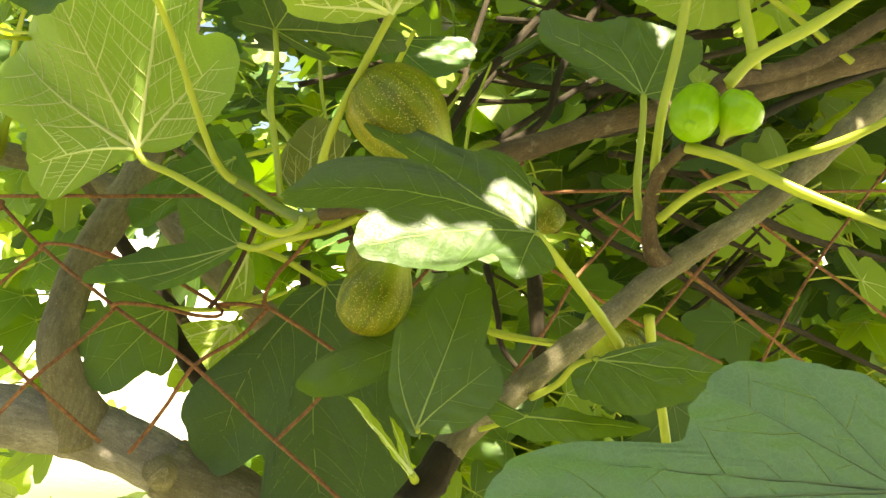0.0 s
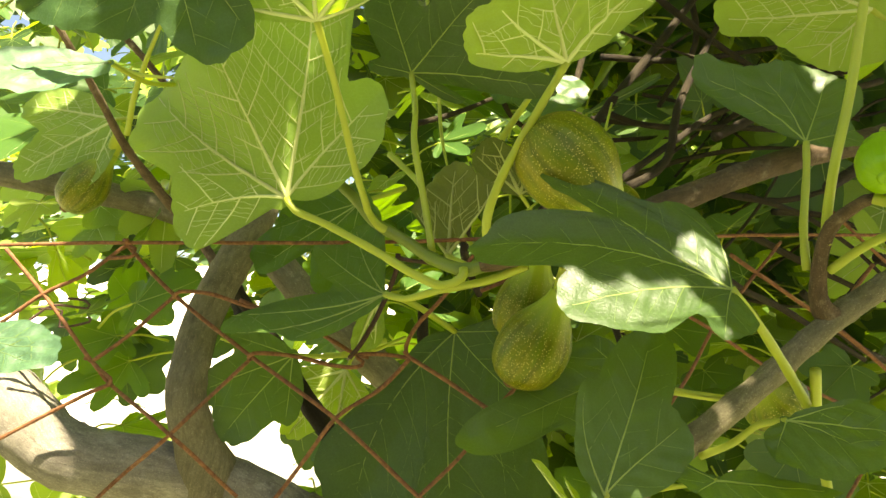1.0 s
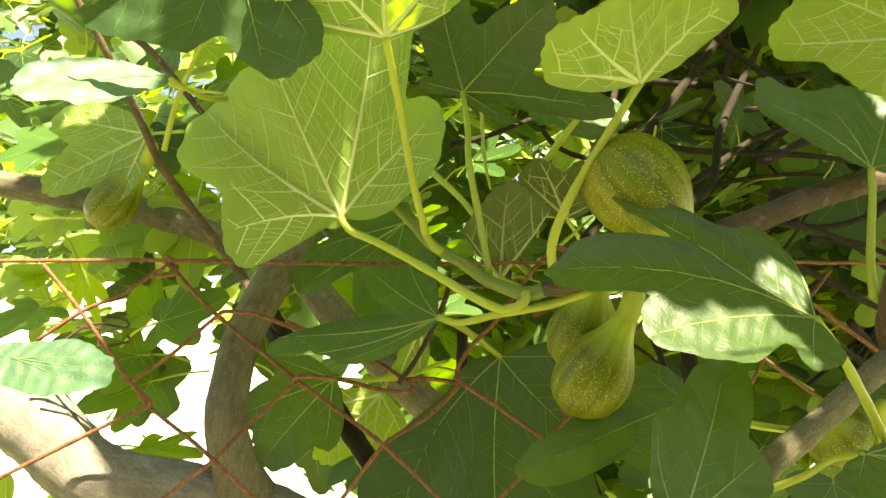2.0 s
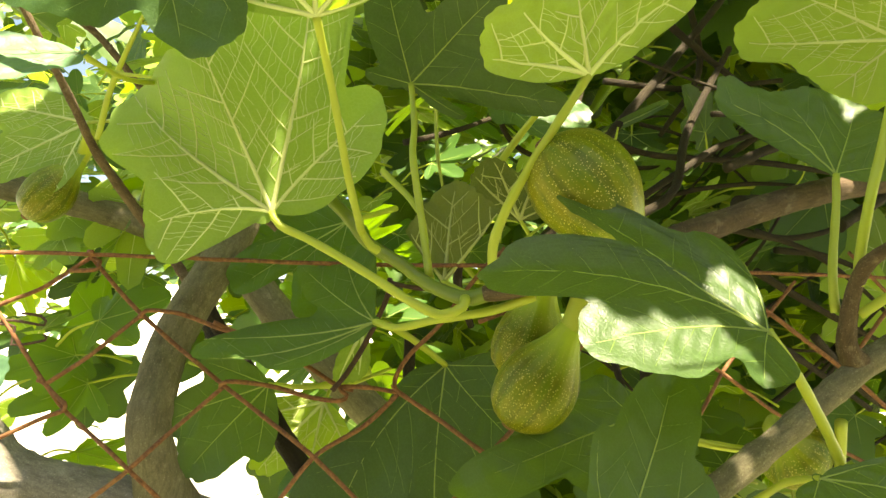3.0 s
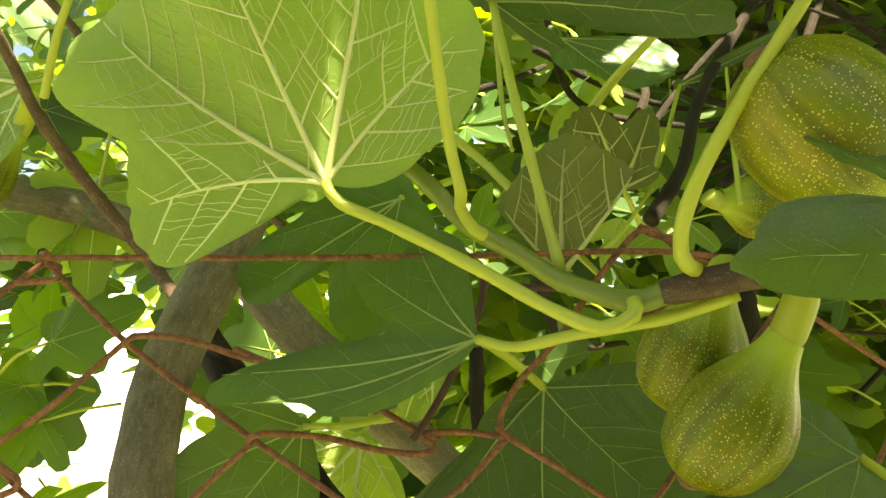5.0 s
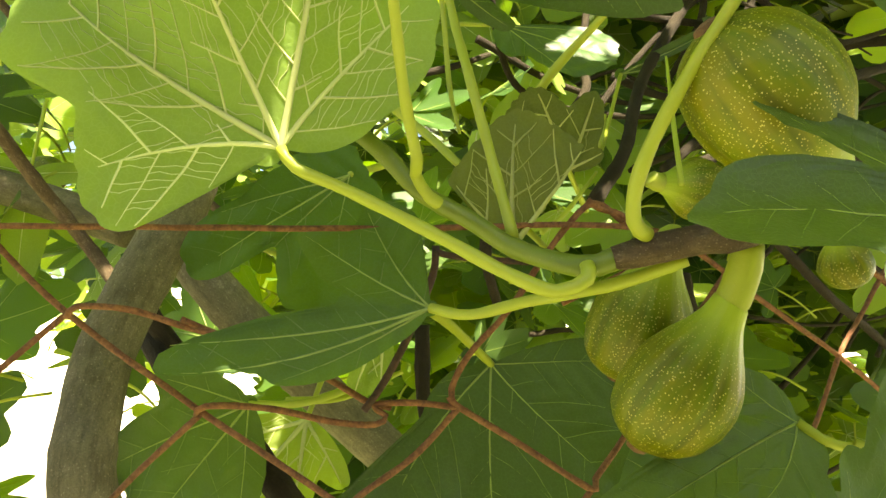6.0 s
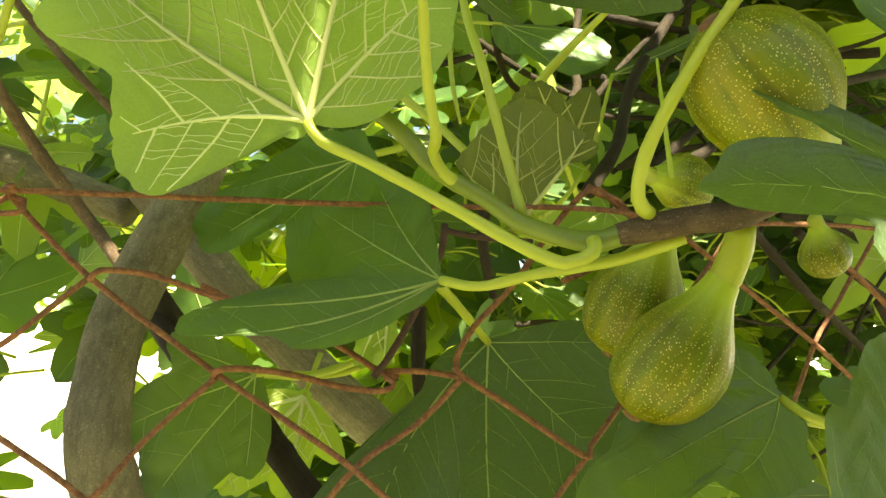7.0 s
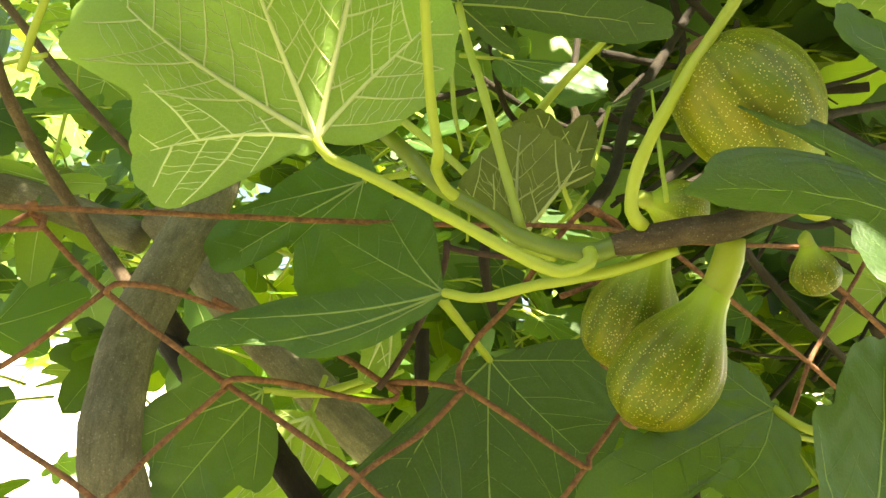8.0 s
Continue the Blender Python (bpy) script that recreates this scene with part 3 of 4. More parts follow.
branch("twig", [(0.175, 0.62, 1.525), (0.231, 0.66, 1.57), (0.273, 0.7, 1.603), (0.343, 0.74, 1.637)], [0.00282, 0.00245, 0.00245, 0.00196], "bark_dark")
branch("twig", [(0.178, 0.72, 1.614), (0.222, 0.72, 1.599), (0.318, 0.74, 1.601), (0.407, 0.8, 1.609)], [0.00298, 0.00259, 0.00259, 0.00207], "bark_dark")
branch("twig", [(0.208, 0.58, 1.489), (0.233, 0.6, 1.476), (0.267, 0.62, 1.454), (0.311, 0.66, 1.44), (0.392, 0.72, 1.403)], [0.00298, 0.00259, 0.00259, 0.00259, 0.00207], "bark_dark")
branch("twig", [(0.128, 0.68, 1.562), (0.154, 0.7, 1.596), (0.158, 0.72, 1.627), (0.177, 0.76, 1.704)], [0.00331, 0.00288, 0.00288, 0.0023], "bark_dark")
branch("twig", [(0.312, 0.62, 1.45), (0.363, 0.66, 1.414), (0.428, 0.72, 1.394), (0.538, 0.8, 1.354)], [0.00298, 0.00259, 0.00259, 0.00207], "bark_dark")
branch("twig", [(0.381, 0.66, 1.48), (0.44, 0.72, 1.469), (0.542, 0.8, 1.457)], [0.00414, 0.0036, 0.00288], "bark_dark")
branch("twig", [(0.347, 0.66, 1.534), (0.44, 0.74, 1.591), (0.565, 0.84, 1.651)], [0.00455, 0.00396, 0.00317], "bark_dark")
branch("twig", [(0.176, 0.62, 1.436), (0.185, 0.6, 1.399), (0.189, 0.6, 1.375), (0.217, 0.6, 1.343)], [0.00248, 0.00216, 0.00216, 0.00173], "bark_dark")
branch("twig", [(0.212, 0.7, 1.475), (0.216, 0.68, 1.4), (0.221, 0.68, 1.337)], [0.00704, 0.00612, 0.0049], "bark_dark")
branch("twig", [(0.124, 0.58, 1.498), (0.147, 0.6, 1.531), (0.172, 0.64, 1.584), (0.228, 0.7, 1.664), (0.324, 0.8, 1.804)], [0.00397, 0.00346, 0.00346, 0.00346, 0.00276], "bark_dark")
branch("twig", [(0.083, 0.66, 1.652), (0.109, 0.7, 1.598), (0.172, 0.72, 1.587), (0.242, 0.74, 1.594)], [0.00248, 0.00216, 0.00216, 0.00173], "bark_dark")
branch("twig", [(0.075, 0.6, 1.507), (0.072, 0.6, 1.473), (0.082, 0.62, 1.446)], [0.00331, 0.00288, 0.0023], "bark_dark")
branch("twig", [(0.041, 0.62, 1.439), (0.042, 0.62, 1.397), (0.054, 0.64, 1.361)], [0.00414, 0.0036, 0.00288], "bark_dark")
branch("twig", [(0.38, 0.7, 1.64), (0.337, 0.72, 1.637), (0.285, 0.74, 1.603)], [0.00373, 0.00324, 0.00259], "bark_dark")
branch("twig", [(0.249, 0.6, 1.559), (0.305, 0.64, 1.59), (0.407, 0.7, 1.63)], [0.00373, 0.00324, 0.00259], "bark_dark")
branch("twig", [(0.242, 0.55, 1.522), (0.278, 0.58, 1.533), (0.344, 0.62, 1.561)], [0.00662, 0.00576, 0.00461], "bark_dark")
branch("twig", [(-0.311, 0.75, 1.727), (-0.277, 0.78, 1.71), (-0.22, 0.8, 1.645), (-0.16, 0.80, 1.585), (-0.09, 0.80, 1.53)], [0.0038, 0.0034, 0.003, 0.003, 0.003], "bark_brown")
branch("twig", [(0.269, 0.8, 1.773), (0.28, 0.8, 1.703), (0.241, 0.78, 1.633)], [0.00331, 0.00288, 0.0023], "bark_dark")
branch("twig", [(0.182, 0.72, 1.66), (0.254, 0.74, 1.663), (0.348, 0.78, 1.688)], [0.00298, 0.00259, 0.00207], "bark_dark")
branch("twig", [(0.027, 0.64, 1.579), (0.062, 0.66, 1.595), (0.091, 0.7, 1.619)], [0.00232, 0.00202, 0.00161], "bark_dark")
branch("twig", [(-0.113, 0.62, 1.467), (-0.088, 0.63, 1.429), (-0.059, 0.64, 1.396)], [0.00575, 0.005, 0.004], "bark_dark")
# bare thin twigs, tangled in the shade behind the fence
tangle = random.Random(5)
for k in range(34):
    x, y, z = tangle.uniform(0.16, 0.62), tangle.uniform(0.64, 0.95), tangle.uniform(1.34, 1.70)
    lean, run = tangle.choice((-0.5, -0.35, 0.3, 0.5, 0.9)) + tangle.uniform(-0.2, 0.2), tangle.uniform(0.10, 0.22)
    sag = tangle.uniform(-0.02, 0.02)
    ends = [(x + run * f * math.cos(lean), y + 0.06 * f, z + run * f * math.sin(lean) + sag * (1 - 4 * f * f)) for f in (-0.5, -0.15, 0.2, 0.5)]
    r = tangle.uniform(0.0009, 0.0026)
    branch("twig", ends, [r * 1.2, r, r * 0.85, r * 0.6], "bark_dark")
# petioles and leaves of the main shoot
leaf("A", (-0.019, 0.45, 1.488), (0.108, -0.138, 0.985), (-0.059, -0.989, -0.132), [(-32.3, 0.0708, -0.03, 5.4), (-1.9, 0.1196, 0.012, -1.2), (28.1, 0.0926, 0.042, 1.5), (60.3, 0.1098, -0.035, 6.9), (103.6, 0.0632, 0.0, -16.2)], 25, "under", [(0.08, 0.437, 1.448), (0.079, 0.434, 1.443), (0.069, 0.434, 1.439), (0.054, 0.437, 1.445), (0.032, 0.443, 1.458), (0.004, 0.448, 1.473), (-0.014, 0.449, 1.481)], 0.0022, rim=[(-164, 3), (-100, 3), (-64, 36), (-62, 43), (-52, 59), (-36, 77), (-30, 82), (-26, 81), (-20, 71), (-14, 101), (-12, 131), (-4, 139), (-2, 139), (8, 132), (14, 120), (16, 119), (24, 126), (30, 116), (36, 90), (54, 98), (62, 108), (70, 110), (76, 106), (80, 99), (82, 87), (84, 70), (86, 67), (98, 67), (108, 67), (114, 66), (122, 63), (126, 58), (128, 53), (130, 10)])
leaf("B", (0.011, 0.38, 1.562), (-0.1, -0.69, 0.717), (0.02, -0.722, -0.692), [(69.2, 0.06, 0, 3.7), (35.2, 0.053, 0, 0), (-5.7, 0.0515, 0, 0), (-46.8, 0.05, 0, 0), (-73.5, 0.035, 0, -5.7)], 25, "under", [(0.038, 0.463, 1.471), (0.031, 0.459, 1.474), (0.026, 0.455, 1.481), (0.026, 0.446, 1.484), (0.021, 0.435, 1.503), (0.015, 0.41, 1.538)], 0.002, rim=[(-142, 3), (-94, 3), (-84, 15), (-76, 28), (-72, 36), (-66, 49), (-52, 58), (-36, 55), (-28, 58), (-26, 58), (-22, 61), (0, 58), (20, 52), (26, 59), (30, 63), (40, 64), (44, 64), (48, 66), (52, 66), (66, 64), (68, 63), (72, 53), (90, 3), (150, 3)])
leaf("C", (0.042, 0.509, 1.578), (0.984, -0.177, 0.034), (-0.088, -0.635, -0.768), [(-45, 0.039, -0.008), (0, 0.09, 0.036), (42, 0.079, -0.002), (94, 0.068, -0.017), (153, 0.027, 0.006)], [15, 16, 27, 28, 26], "top", [(0.061, 0.462, 1.46), (0.056, 0.47, 1.486), (0.048, 0.48, 1.526), (0.046, 0.5, 1.551)], 0.0019)
leaf("D", (0.131, 0.395, 1.545), (0.807, -0.077, 0.586), (0.421, -0.621, -0.661), [(135.3, 0.0519, 0, -7.4), (107.5, 0.0511, 0, 4.6), (76.6, 0.046, 0, 0), (10.9, 0.0511, 0, 10.9)], 25, "under", [(0.099, 0.433, 1.457), (0.093, 0.428, 1.461), (0.093, 0.42, 1.475), (0.104, 0.41, 1.5)], 0.0023, rim=[(-164, 3), (-124, 3), (-74, 3), (-40, 3), (-22, 9), (-6, 27), (2, 55), (4, 56), (16, 57), (26, 53), (30, 51), (42, 50), (44, 49), (52, 50), (82, 51), (94, 52), (98, 52), (106, 56), (120, 63), (128, 59), (134, 55), (142, 49), (144, 41), (158, 3)])
leaf("E", (0.033, 0.477, 1.437), (-0.964, 0.151, -0.22), (-0.191, -0.966, 0.173), [(-71.6, 0.0567, -0.03, 14.0), (-46.5, 0.0651, -0.02, 9.7), (-4.9, 0.0998, -0.006, 10.0), (1.0, 0.1014, 0.004, 12.5), (13.9, 0.0605, 0.016, 5.5)], 25, "mid", [(0.113, 0.436, 1.45), (0.093, 0.446, 1.443), (0.065, 0.458, 1.438), (0.046, 0.468, 1.434)], 0.0021, ends=3.0, rim=[(-142, 3), (-96, 3), (-94, 40), (-84, 49), (-80, 52), (-76, 54), (-70, 54), (-58, 45), (-50, 64), (-46, 68), (-42, 62), (-36, 50), (-28, 42), (-26, 33), (-22, 33), (-20, 34), (-16, 34), (-14, 36), (-6, 84), (-4, 97), (-2, 100), (0, 101), (2, 99), (4, 87), (8, 64), (14, 62), (18, 57), (22, 49), (28, 38), (30, 33), (34, 20), (54, 3), (112, 3), (178, 3)])
leaf("S", (0.202, 0.376, 1.434), (-0.945, -0.173, 0.279), (0.3, -0.8, 0.52), [(-23.9, 0.0987, -0.0134, 29.0), (3.3, 0.1141, -0.019, 4.1), (33.3, 0.0902, 0.002, 4.1), (95.4, 0.0332, 0.0096, 0), (-62.1, 0.0408, -0.0044, 0)], 25, "top", [(0.246, 0.418, 1.382), (0.235, 0.405, 1.396), (0.216, 0.385, 1.418)], 0.0022, twist=-24, rim=[(-164, 3), (-124, 3), (-70, 3), (-60, 42), (-58, 47), (-46, 52), (-36, 54), (-30, 58), (-28, 97), (-24, 102), (-20, 96), (-16, 85), (-10, 63), (-8, 95), (-6, 103), (4, 116), (6, 117), (10, 114), (14, 107), (18, 90), (20, 73), (22, 80), (28, 85), (30, 86), (36, 86), (40, 82), (48, 72), (56, 62), (64, 54), (66, 46), (68, 31), (76, 31), (88, 36), (90, 36), (106, 31), (126, 25), (140, 21), (160, 3)])
# leaves behind and below
leaf("F", (0.068, 0.562, 1.418), (0.149, -0.232, -0.961), (0.043, -0.97, 0.241), [(-35.5, 0.1311, 0.006, -20), (-3.0, 0.173, -0.006, -10.9), (35.7, 0.0729, 0, -7.4), (82.6, 0.0615, 0, 0)], 25, "top", [(0.035, 0.5, 1.438), (0.048, 0.53, 1.432)], 0.002, rim=[(-160, 3), (-158, 4), (-132, 4), (-112, 7), (-102, 7), (-60, 42), (-58, 106), (-56, 112), (-52, 122), (-46, 131), (-38, 140), (-34, 142), (-32, 139), (-28, 126), (-26, 117), (-22, 120), (-20, 155), (-18, 165), (-16, 170), (-10, 177), (-8, 179), (0, 184), (8, 173), (10, 168), (14, 155), (16, 145), (34, 79), (38, 75), (62, 69), (80, 67), (92, 58), (98, 42), (108, 3), (150, 3)])
leaf("G", (-0.04, 0.56, 1.401), (-0.522, -0.416, -0.745), (0.482, -0.864, 0.145), [(-65, 0.043, 0.002), (-27, 0.065, -0.003), (0, 0.071, 0.0), (33, 0.046, 0.001)], 25, "top", [(0.017, 0.6, 1.412), (-0.016, 0.585, 1.401)], 0.0018)
leaf("W", (-0.019, 0.64, 1.39), (-0.638, -0.115, -0.762), (0.043, -0.993, 0.113), [(-34, 0.055, -0.004), (0, 0.066, 0.002), (31, 0.055, 0.003), (69, 0.04, -0.003)], 22, "under", [(-0.011, 0.66, 1.414)], 0.0014)
leaf("W2", (0.018, 0.545, 1.437), (-0.347, -0.145, -0.926), (0.417, -0.909, -0.014), [(0, 0.035, -0.0), (20, 0.029, 0.0)], 24, "under", [(0.022, 0.55, 1.45)], 0.0012)
leaf("J", (0.067, 0.5, 1.462), (0.086, 0.096, 0.992), (-0.367, -0.922, 0.121), [(1.0, 0.0557, 0, 0), (-32.6, 0.0502, 0, 0), (41.9, 0.0381, 0, 0)], 25, "olive", [(0.079, 0.48, 1.454)], 0.0018, rim=[(-142, 3), (-98, 3), (-36, 3), (-34, 52), (-32, 51), (-22, 51), (-18, 53), (-16, 53), (-10, 56), (0, 59), (6, 58), (14, 52), (26, 45), (28, 45), (40, 41), (44, 41), (46, 40), (48, 3), (112, 3), (178, 3)])
leaf("H", (0.003, 0.557, 1.504), (-0.572, -0.01, -0.82), (-0.069, -0.996, 0.06), [(-21.4, 0.0829, 0, 0), (22.3, 0.0287, 0, 0), (-9.1, 0.0553, 0, 0), (-37.9, 0.0633, 0, 0)], 25, "mid", [(0.028, 0.6, 1.522)], 0.0018, rim=[(-176, 9), (-154, 14), (-112, 15), (-62, 31), (-44, 48), (-38, 68), (-34, 79), (-30, 82), (-24, 85), (-18, 83), (-14, 66), (-12, 47), (-8, 47), (10, 67), (20, 68), (32, 59), (40, 53), (56, 37), (76, 24), (86, 20), (120, 9), (132, 9), (170, 8), (172, 9)])
leaf("K", (0.267, 0.468, 1.523), (-0.838, 0.227, 0.496), (-0.02, -0.921, 0.388), [(-0.8, 0.0692, 0.01, -20), (-32.3, 0.045, 0.006, -13.4), (-78.5, 0.0524, -0.004, -0.8), (-129.3, 0.0335, -0.004, 0)], 25, "top", [(0.263, 0.462, 1.451), (0.262, 0.462, 1.473), (0.266, 0.466, 1.506)], 0.0021, rim=[(-178, 3), (-160, 17), (-152, 30), (-142, 32), (-132, 30), (-118, 30), (-116, 31), (-112, 44), (-100, 52), (-92, 52), (-80, 56), (-60, 55), (-36, 53), (-22, 58), (-16, 65), (-14, 72), (-10, 76), (-4, 75), (4, 67), (6, 59), (14, 14), (28, 3), (92, 3), (132, 3)])
leaf("L", (0.234, 0.41, 1.375), (0.996, 0.083, -0.018), (0.072, -0.703, 0.707), [(-26.7, 0.0311, 0, 15.9), (-4.2, 0.0605, -0.004, 3.4), (-117.7, 0.0211, 0, 0), (19.7, 0.0349, 0, 0)], 25, "top", [(0.203, 0.452, 1.353), (0.216, 0.44, 1.361), (0.224, 0.42, 1.372)], 0.0018, rim=[(-162, 3), (-150, 14), (-132, 22), (-114, 28), (-106, 28), (-104, 29), (-94, 30), (-90, 32), (-60, 38), (-54, 38), (-34, 46), (-14, 58), (-2, 66), (4, 57), (8, 49), (18, 45), (24, 37), (26, 20), (30, 17), (46, 3), (112, 3), (150, 3)])
leaf("M", (0.147, 0.388, 1.342), (0.254, 0.201, 0.946), (0.113, -0.978, 0.177), [(24.2, 0.0489, 0.001, 17.3), (-3.6, 0.0788, -0.006, -0.2), (-34.0, 0.0503, 0.002, 7.1)], 25, "top", [(0.162, 0.43, 1.342), (0.154, 0.4, 1.341)], 0.0018, rim=[(-142, 3), (-92, 3), (-58, 37), (-50, 45), (-34, 51), (-32, 50), (-22, 51), (-16, 69), (-12, 78), (-10, 81), (-2, 80), (4, 77), (10, 67), (14, 59), (16, 52), (18, 50), (22, 53), (24, 53), (26, 51), (32, 42), (38, 32), (74, 7), (100, 4), (178, 3)])
leaf("M2", (0.144, 0.4, 1.32), (-0.613, -0.211, 0.761), (0.79, -0.188, 0.584), [(-49, 0.034, -0.0), (0, 0.047, -0.0)], 16, "under", [(0.143, 0.43, 1.312)], 0.0022)
leaf("N", (0.199, 0.4, 1.348), (0.944, 0.33, 0.016), (0.217, -0.655, 0.724), [(142.0, 0.0241, 0, 0), (-8.4, 0.0566, 0, 0), (-154.7, 0.0158, 0, 0)], 25, "top", [(0.176, 0.44, 1.337)], 0.00122, rim=[(-156, 16), (-154, 15), (-138, 15), (-124, 13), (-90, 15), (-80, 15), (-78, 16), (-68, 16), (-66, 17), (-60, 17), (-24, 36), (-8, 66), (-6, 55), (-2, 30), (36, 3), (74, 3), (134, 4), (138, 26), (148, 25), (172, 20)])
leaf("Q", (0.17, 0.48, 1.395), (-0.921, -0.232, -0.313), (0.129, -0.939, 0.318), [(4.0, 0.087, 0.0, -4.0), (25.3, 0.046, 0.01, 20), (-61.7, 0.0278, -0.005, 11.1)], 25, "top", [(0.236, 0.49, 1.38), (0.215, 0.485, 1.382), (0.183, 0.478, 1.387)], 0.002, rim=[(-164, 3), (-116, 3), (-114, 4), (-70, 29), (-68, 30), (-58, 31), (-46, 36), (-42, 36), (-34, 39), (-10, 53), (-6, 73), (-4, 83), (0, 100), (2, 105), (6, 105), (8, 103), (12, 96), (14, 91), (16, 82), (18, 53), (22, 53), (24, 52), (38, 52), (54, 41), (62, 37), (68, 36), (82, 31), (84, 20), (148, 4), (150, 3)])
leaf("FG", (0.286, 0.203, 1.351), (-0.886, 0.362, 0.291), (-0.1, -0.761, 0.641), [(-35.0, 0.0437, 0, 0), (-11.8, 0.0524, 0, 0), (17.7, 0.0899, 0, 0), (26.3, 0.1025, 0, 0), (-71.2, 0.029, 0, 0)], 25, "waxy_skylit", [(0.352, 0.25, 1.297)], 0.0024, rim=[(-180, 50), (-150, 50), (-120, 25), (-96, 25), (-82, 25), (-74, 30), (-56, 37), (-50, 38), (-38, 46), (-24, 52), (-22, 52), (-20, 54), (-12, 55), (-2, 55), (6, 53), (12, 55), (14, 87), (20, 97), (24, 102), (28, 105), (90, 60), (110, 50), (114, 50), (140, 50)])
leaf("P", (-0.102, 0.402, 1.55), (-0.989, -0.109, 0.103), (0.15, -0.719, 0.679), [(22.0, 0.0608, 0, 0), (13.6, 0.0357, 0, 0), (54.3, 0.0383, 0, 0)], 25, "waxy_skylit", [(-0.085, 0.47, 1.56), (-0.092, 0.43, 1.548)], 0.00128, rim=[(-142, 3), (-98, 3), (-30, 3), (-24, 12), (-14, 21), (10, 68), (12, 69), (20, 70), (26, 70), (34, 69), (40, 68), (42, 69), (46, 55), (58, 45), (66, 39), (74, 23), (90, 15), (128, 4), (130, 3), (178, 3)])
leaf("T", (-0.06, 0.36, 1.604), (-0.923, 0.124, -0.364), (-0.037, -0.971, -0.236), [(81.5, 0.066, 0, 0), (105.3, 0.0666, 0, 0), (44.3, 0.0561, 0, 0), (5.7, 0.0824, -0.006, 0)], 25, "top", [], 0.002, rim=[(-142, 3), (-98, 3), (-42, 3), (-2, 3), (0, 86), (4, 86), (6, 85), (16, 75), (28, 64), (30, 64), (36, 61), (40, 61), (48, 57), (58, 48), (66, 47), (72, 58), (82, 67), (88, 72), (92, 72), (102, 70), (108, 67), (110, 67), (116, 58), (118, 54), (120, 3), (178, 3)])
leaf("V", (-0.166, 0.4, 1.408), (0.995, -0.075, 0.067), (-0.1, -0.743, 0.662), [(-11.6, 0.0577, 0, 0), (-22.2, 0.0561, 0, 0), (-1.8, 0.0433, 0, 0)], 25, "waxy_skylit", [], 0.002, rim=[(-168, 8), (-166, 7), (-156, 8), (-134, 8), (-132, 9), (-110, 9), (-108, 10), (-62, 22), (-26, 54), (-20, 61), (-12, 60), (-6, 55), (-2, 48), (34, 17), (70, 10), (72, 9), (142, 14), (170, 8)])
leaf("O", (-0.217, 0.655, 1.59), (-0.854, -0.048, -0.517), (-0.114, -0.954, 0.278), [(-43, 0.088, -0.0), (0, 0.091, 0.001), (44, 0.063, -0.0)], 27, "under", [(-0.167, 0.6, 1.577)], 0.00122)
leaf("U", (0.095, 0.665, 1.624), (0.923, -0.077, -0.377), (0.129, -0.861, 0.491), [(4.1, 0.0679, 0.005, 0), (-23.9, 0.053, 0, 0), (27.0, 0.0519, 0, 0)], 25, "top", [(0.066, 0.66, 1.622)], 0.00122, rim=[(-146, 6), (-144, 7), (-130, 7), (-94, 18), (-72, 28), (-56, 29), (-46, 30), (-34, 46), (-22, 60), (-8, 69), (-4, 71), (8, 72), (12, 72), (26, 68), (32, 59), (36, 4), (108, 3), (134, 13), (176, 7), (178, 6)])
leaf("V2", (0.164, 0.656, 1.592), (0.887, -0.093, 0.451), (0.018, -0.972, -0.236), [(-14, 0.026, 0.0), (0, 0.064, 0.0)], [5, 7], "top", [(0.136, 0.6, 1.549), (0.134, 0.6, 1.53)], 0.00128)
leaf("Z", (0.065, 0.585, 1.52), (0.567, -0.124, 0.814), (-0.507, -0.832, 0.226), [(-30, 0.017, -0.002), (0, 0.019, 0.003), (36, 0.017, -0.002)], 30, "under", [(0.057, 0.6, 1.515)], 0.001)
leaf("DK", (0.111, 0.58, 1.514), (-0.437, -0.382, 0.814), (-0.2, -0.842, -0.502), [(-83, 0.019, 0.002), (-40, 0.039, -0.007), (0, 0.044, 0.004), (22, 0.042, 0.002)], 26, "olive", [(0.125, 0.6, 1.497)], 0.0014)
leaf("R1", (0.327, 0.52, 1.619), (-0.993, 0.087, 0.083), (-0.12, -0.722, -0.682), [(5.6, 0.0891, 0, 0), (-18.9, 0.0745, 0, 0), (49.1, 0.0464, 0, 0)], 25, "under", [(0.42, 0.56, 1.57), (0.37, 0.54, 1.60)], 0.002, rim=[(-158, 13), (-126, 14), (-88, 22), (-52, 50), (-30, 70), (-24, 75), (-8, 90), (-4, 93), (2, 94), (10, 91), (14, 82), (16, 62), (34, 51), (78, 42), (86, 41), (102, 36), (116, 36), (164, 22)])
branch("stub", [(-0.028, 0.542, 1.293), (-0.029, 0.53, 1.296), (-0.027, 0.514, 1.299)], [0.014, 0.0105, 0.0075], "bark")
# loose petioles by the green figs
branch("petiole", [(0.269, 0.449, 1.463), (0.269, 0.446, 1.479), (0.272, 0.44, 1.506), (0.281, 0.44, 1.543), (0.289, 0.44, 1.587), (0.304, 0.44, 1.673)], [0.00286, 0.0026, 0.0026, 0.0026, 0.0026, 0.00156], "petiole")
branch("petiole", [(0.278, 0.41, 1.481), (0.299, 0.4, 1.472), (0.327, 0.39, 1.455), (0.373, 0.38, 1.433)], [0.00297, 0.0027, 0.0027, 0.00162], "petiole")
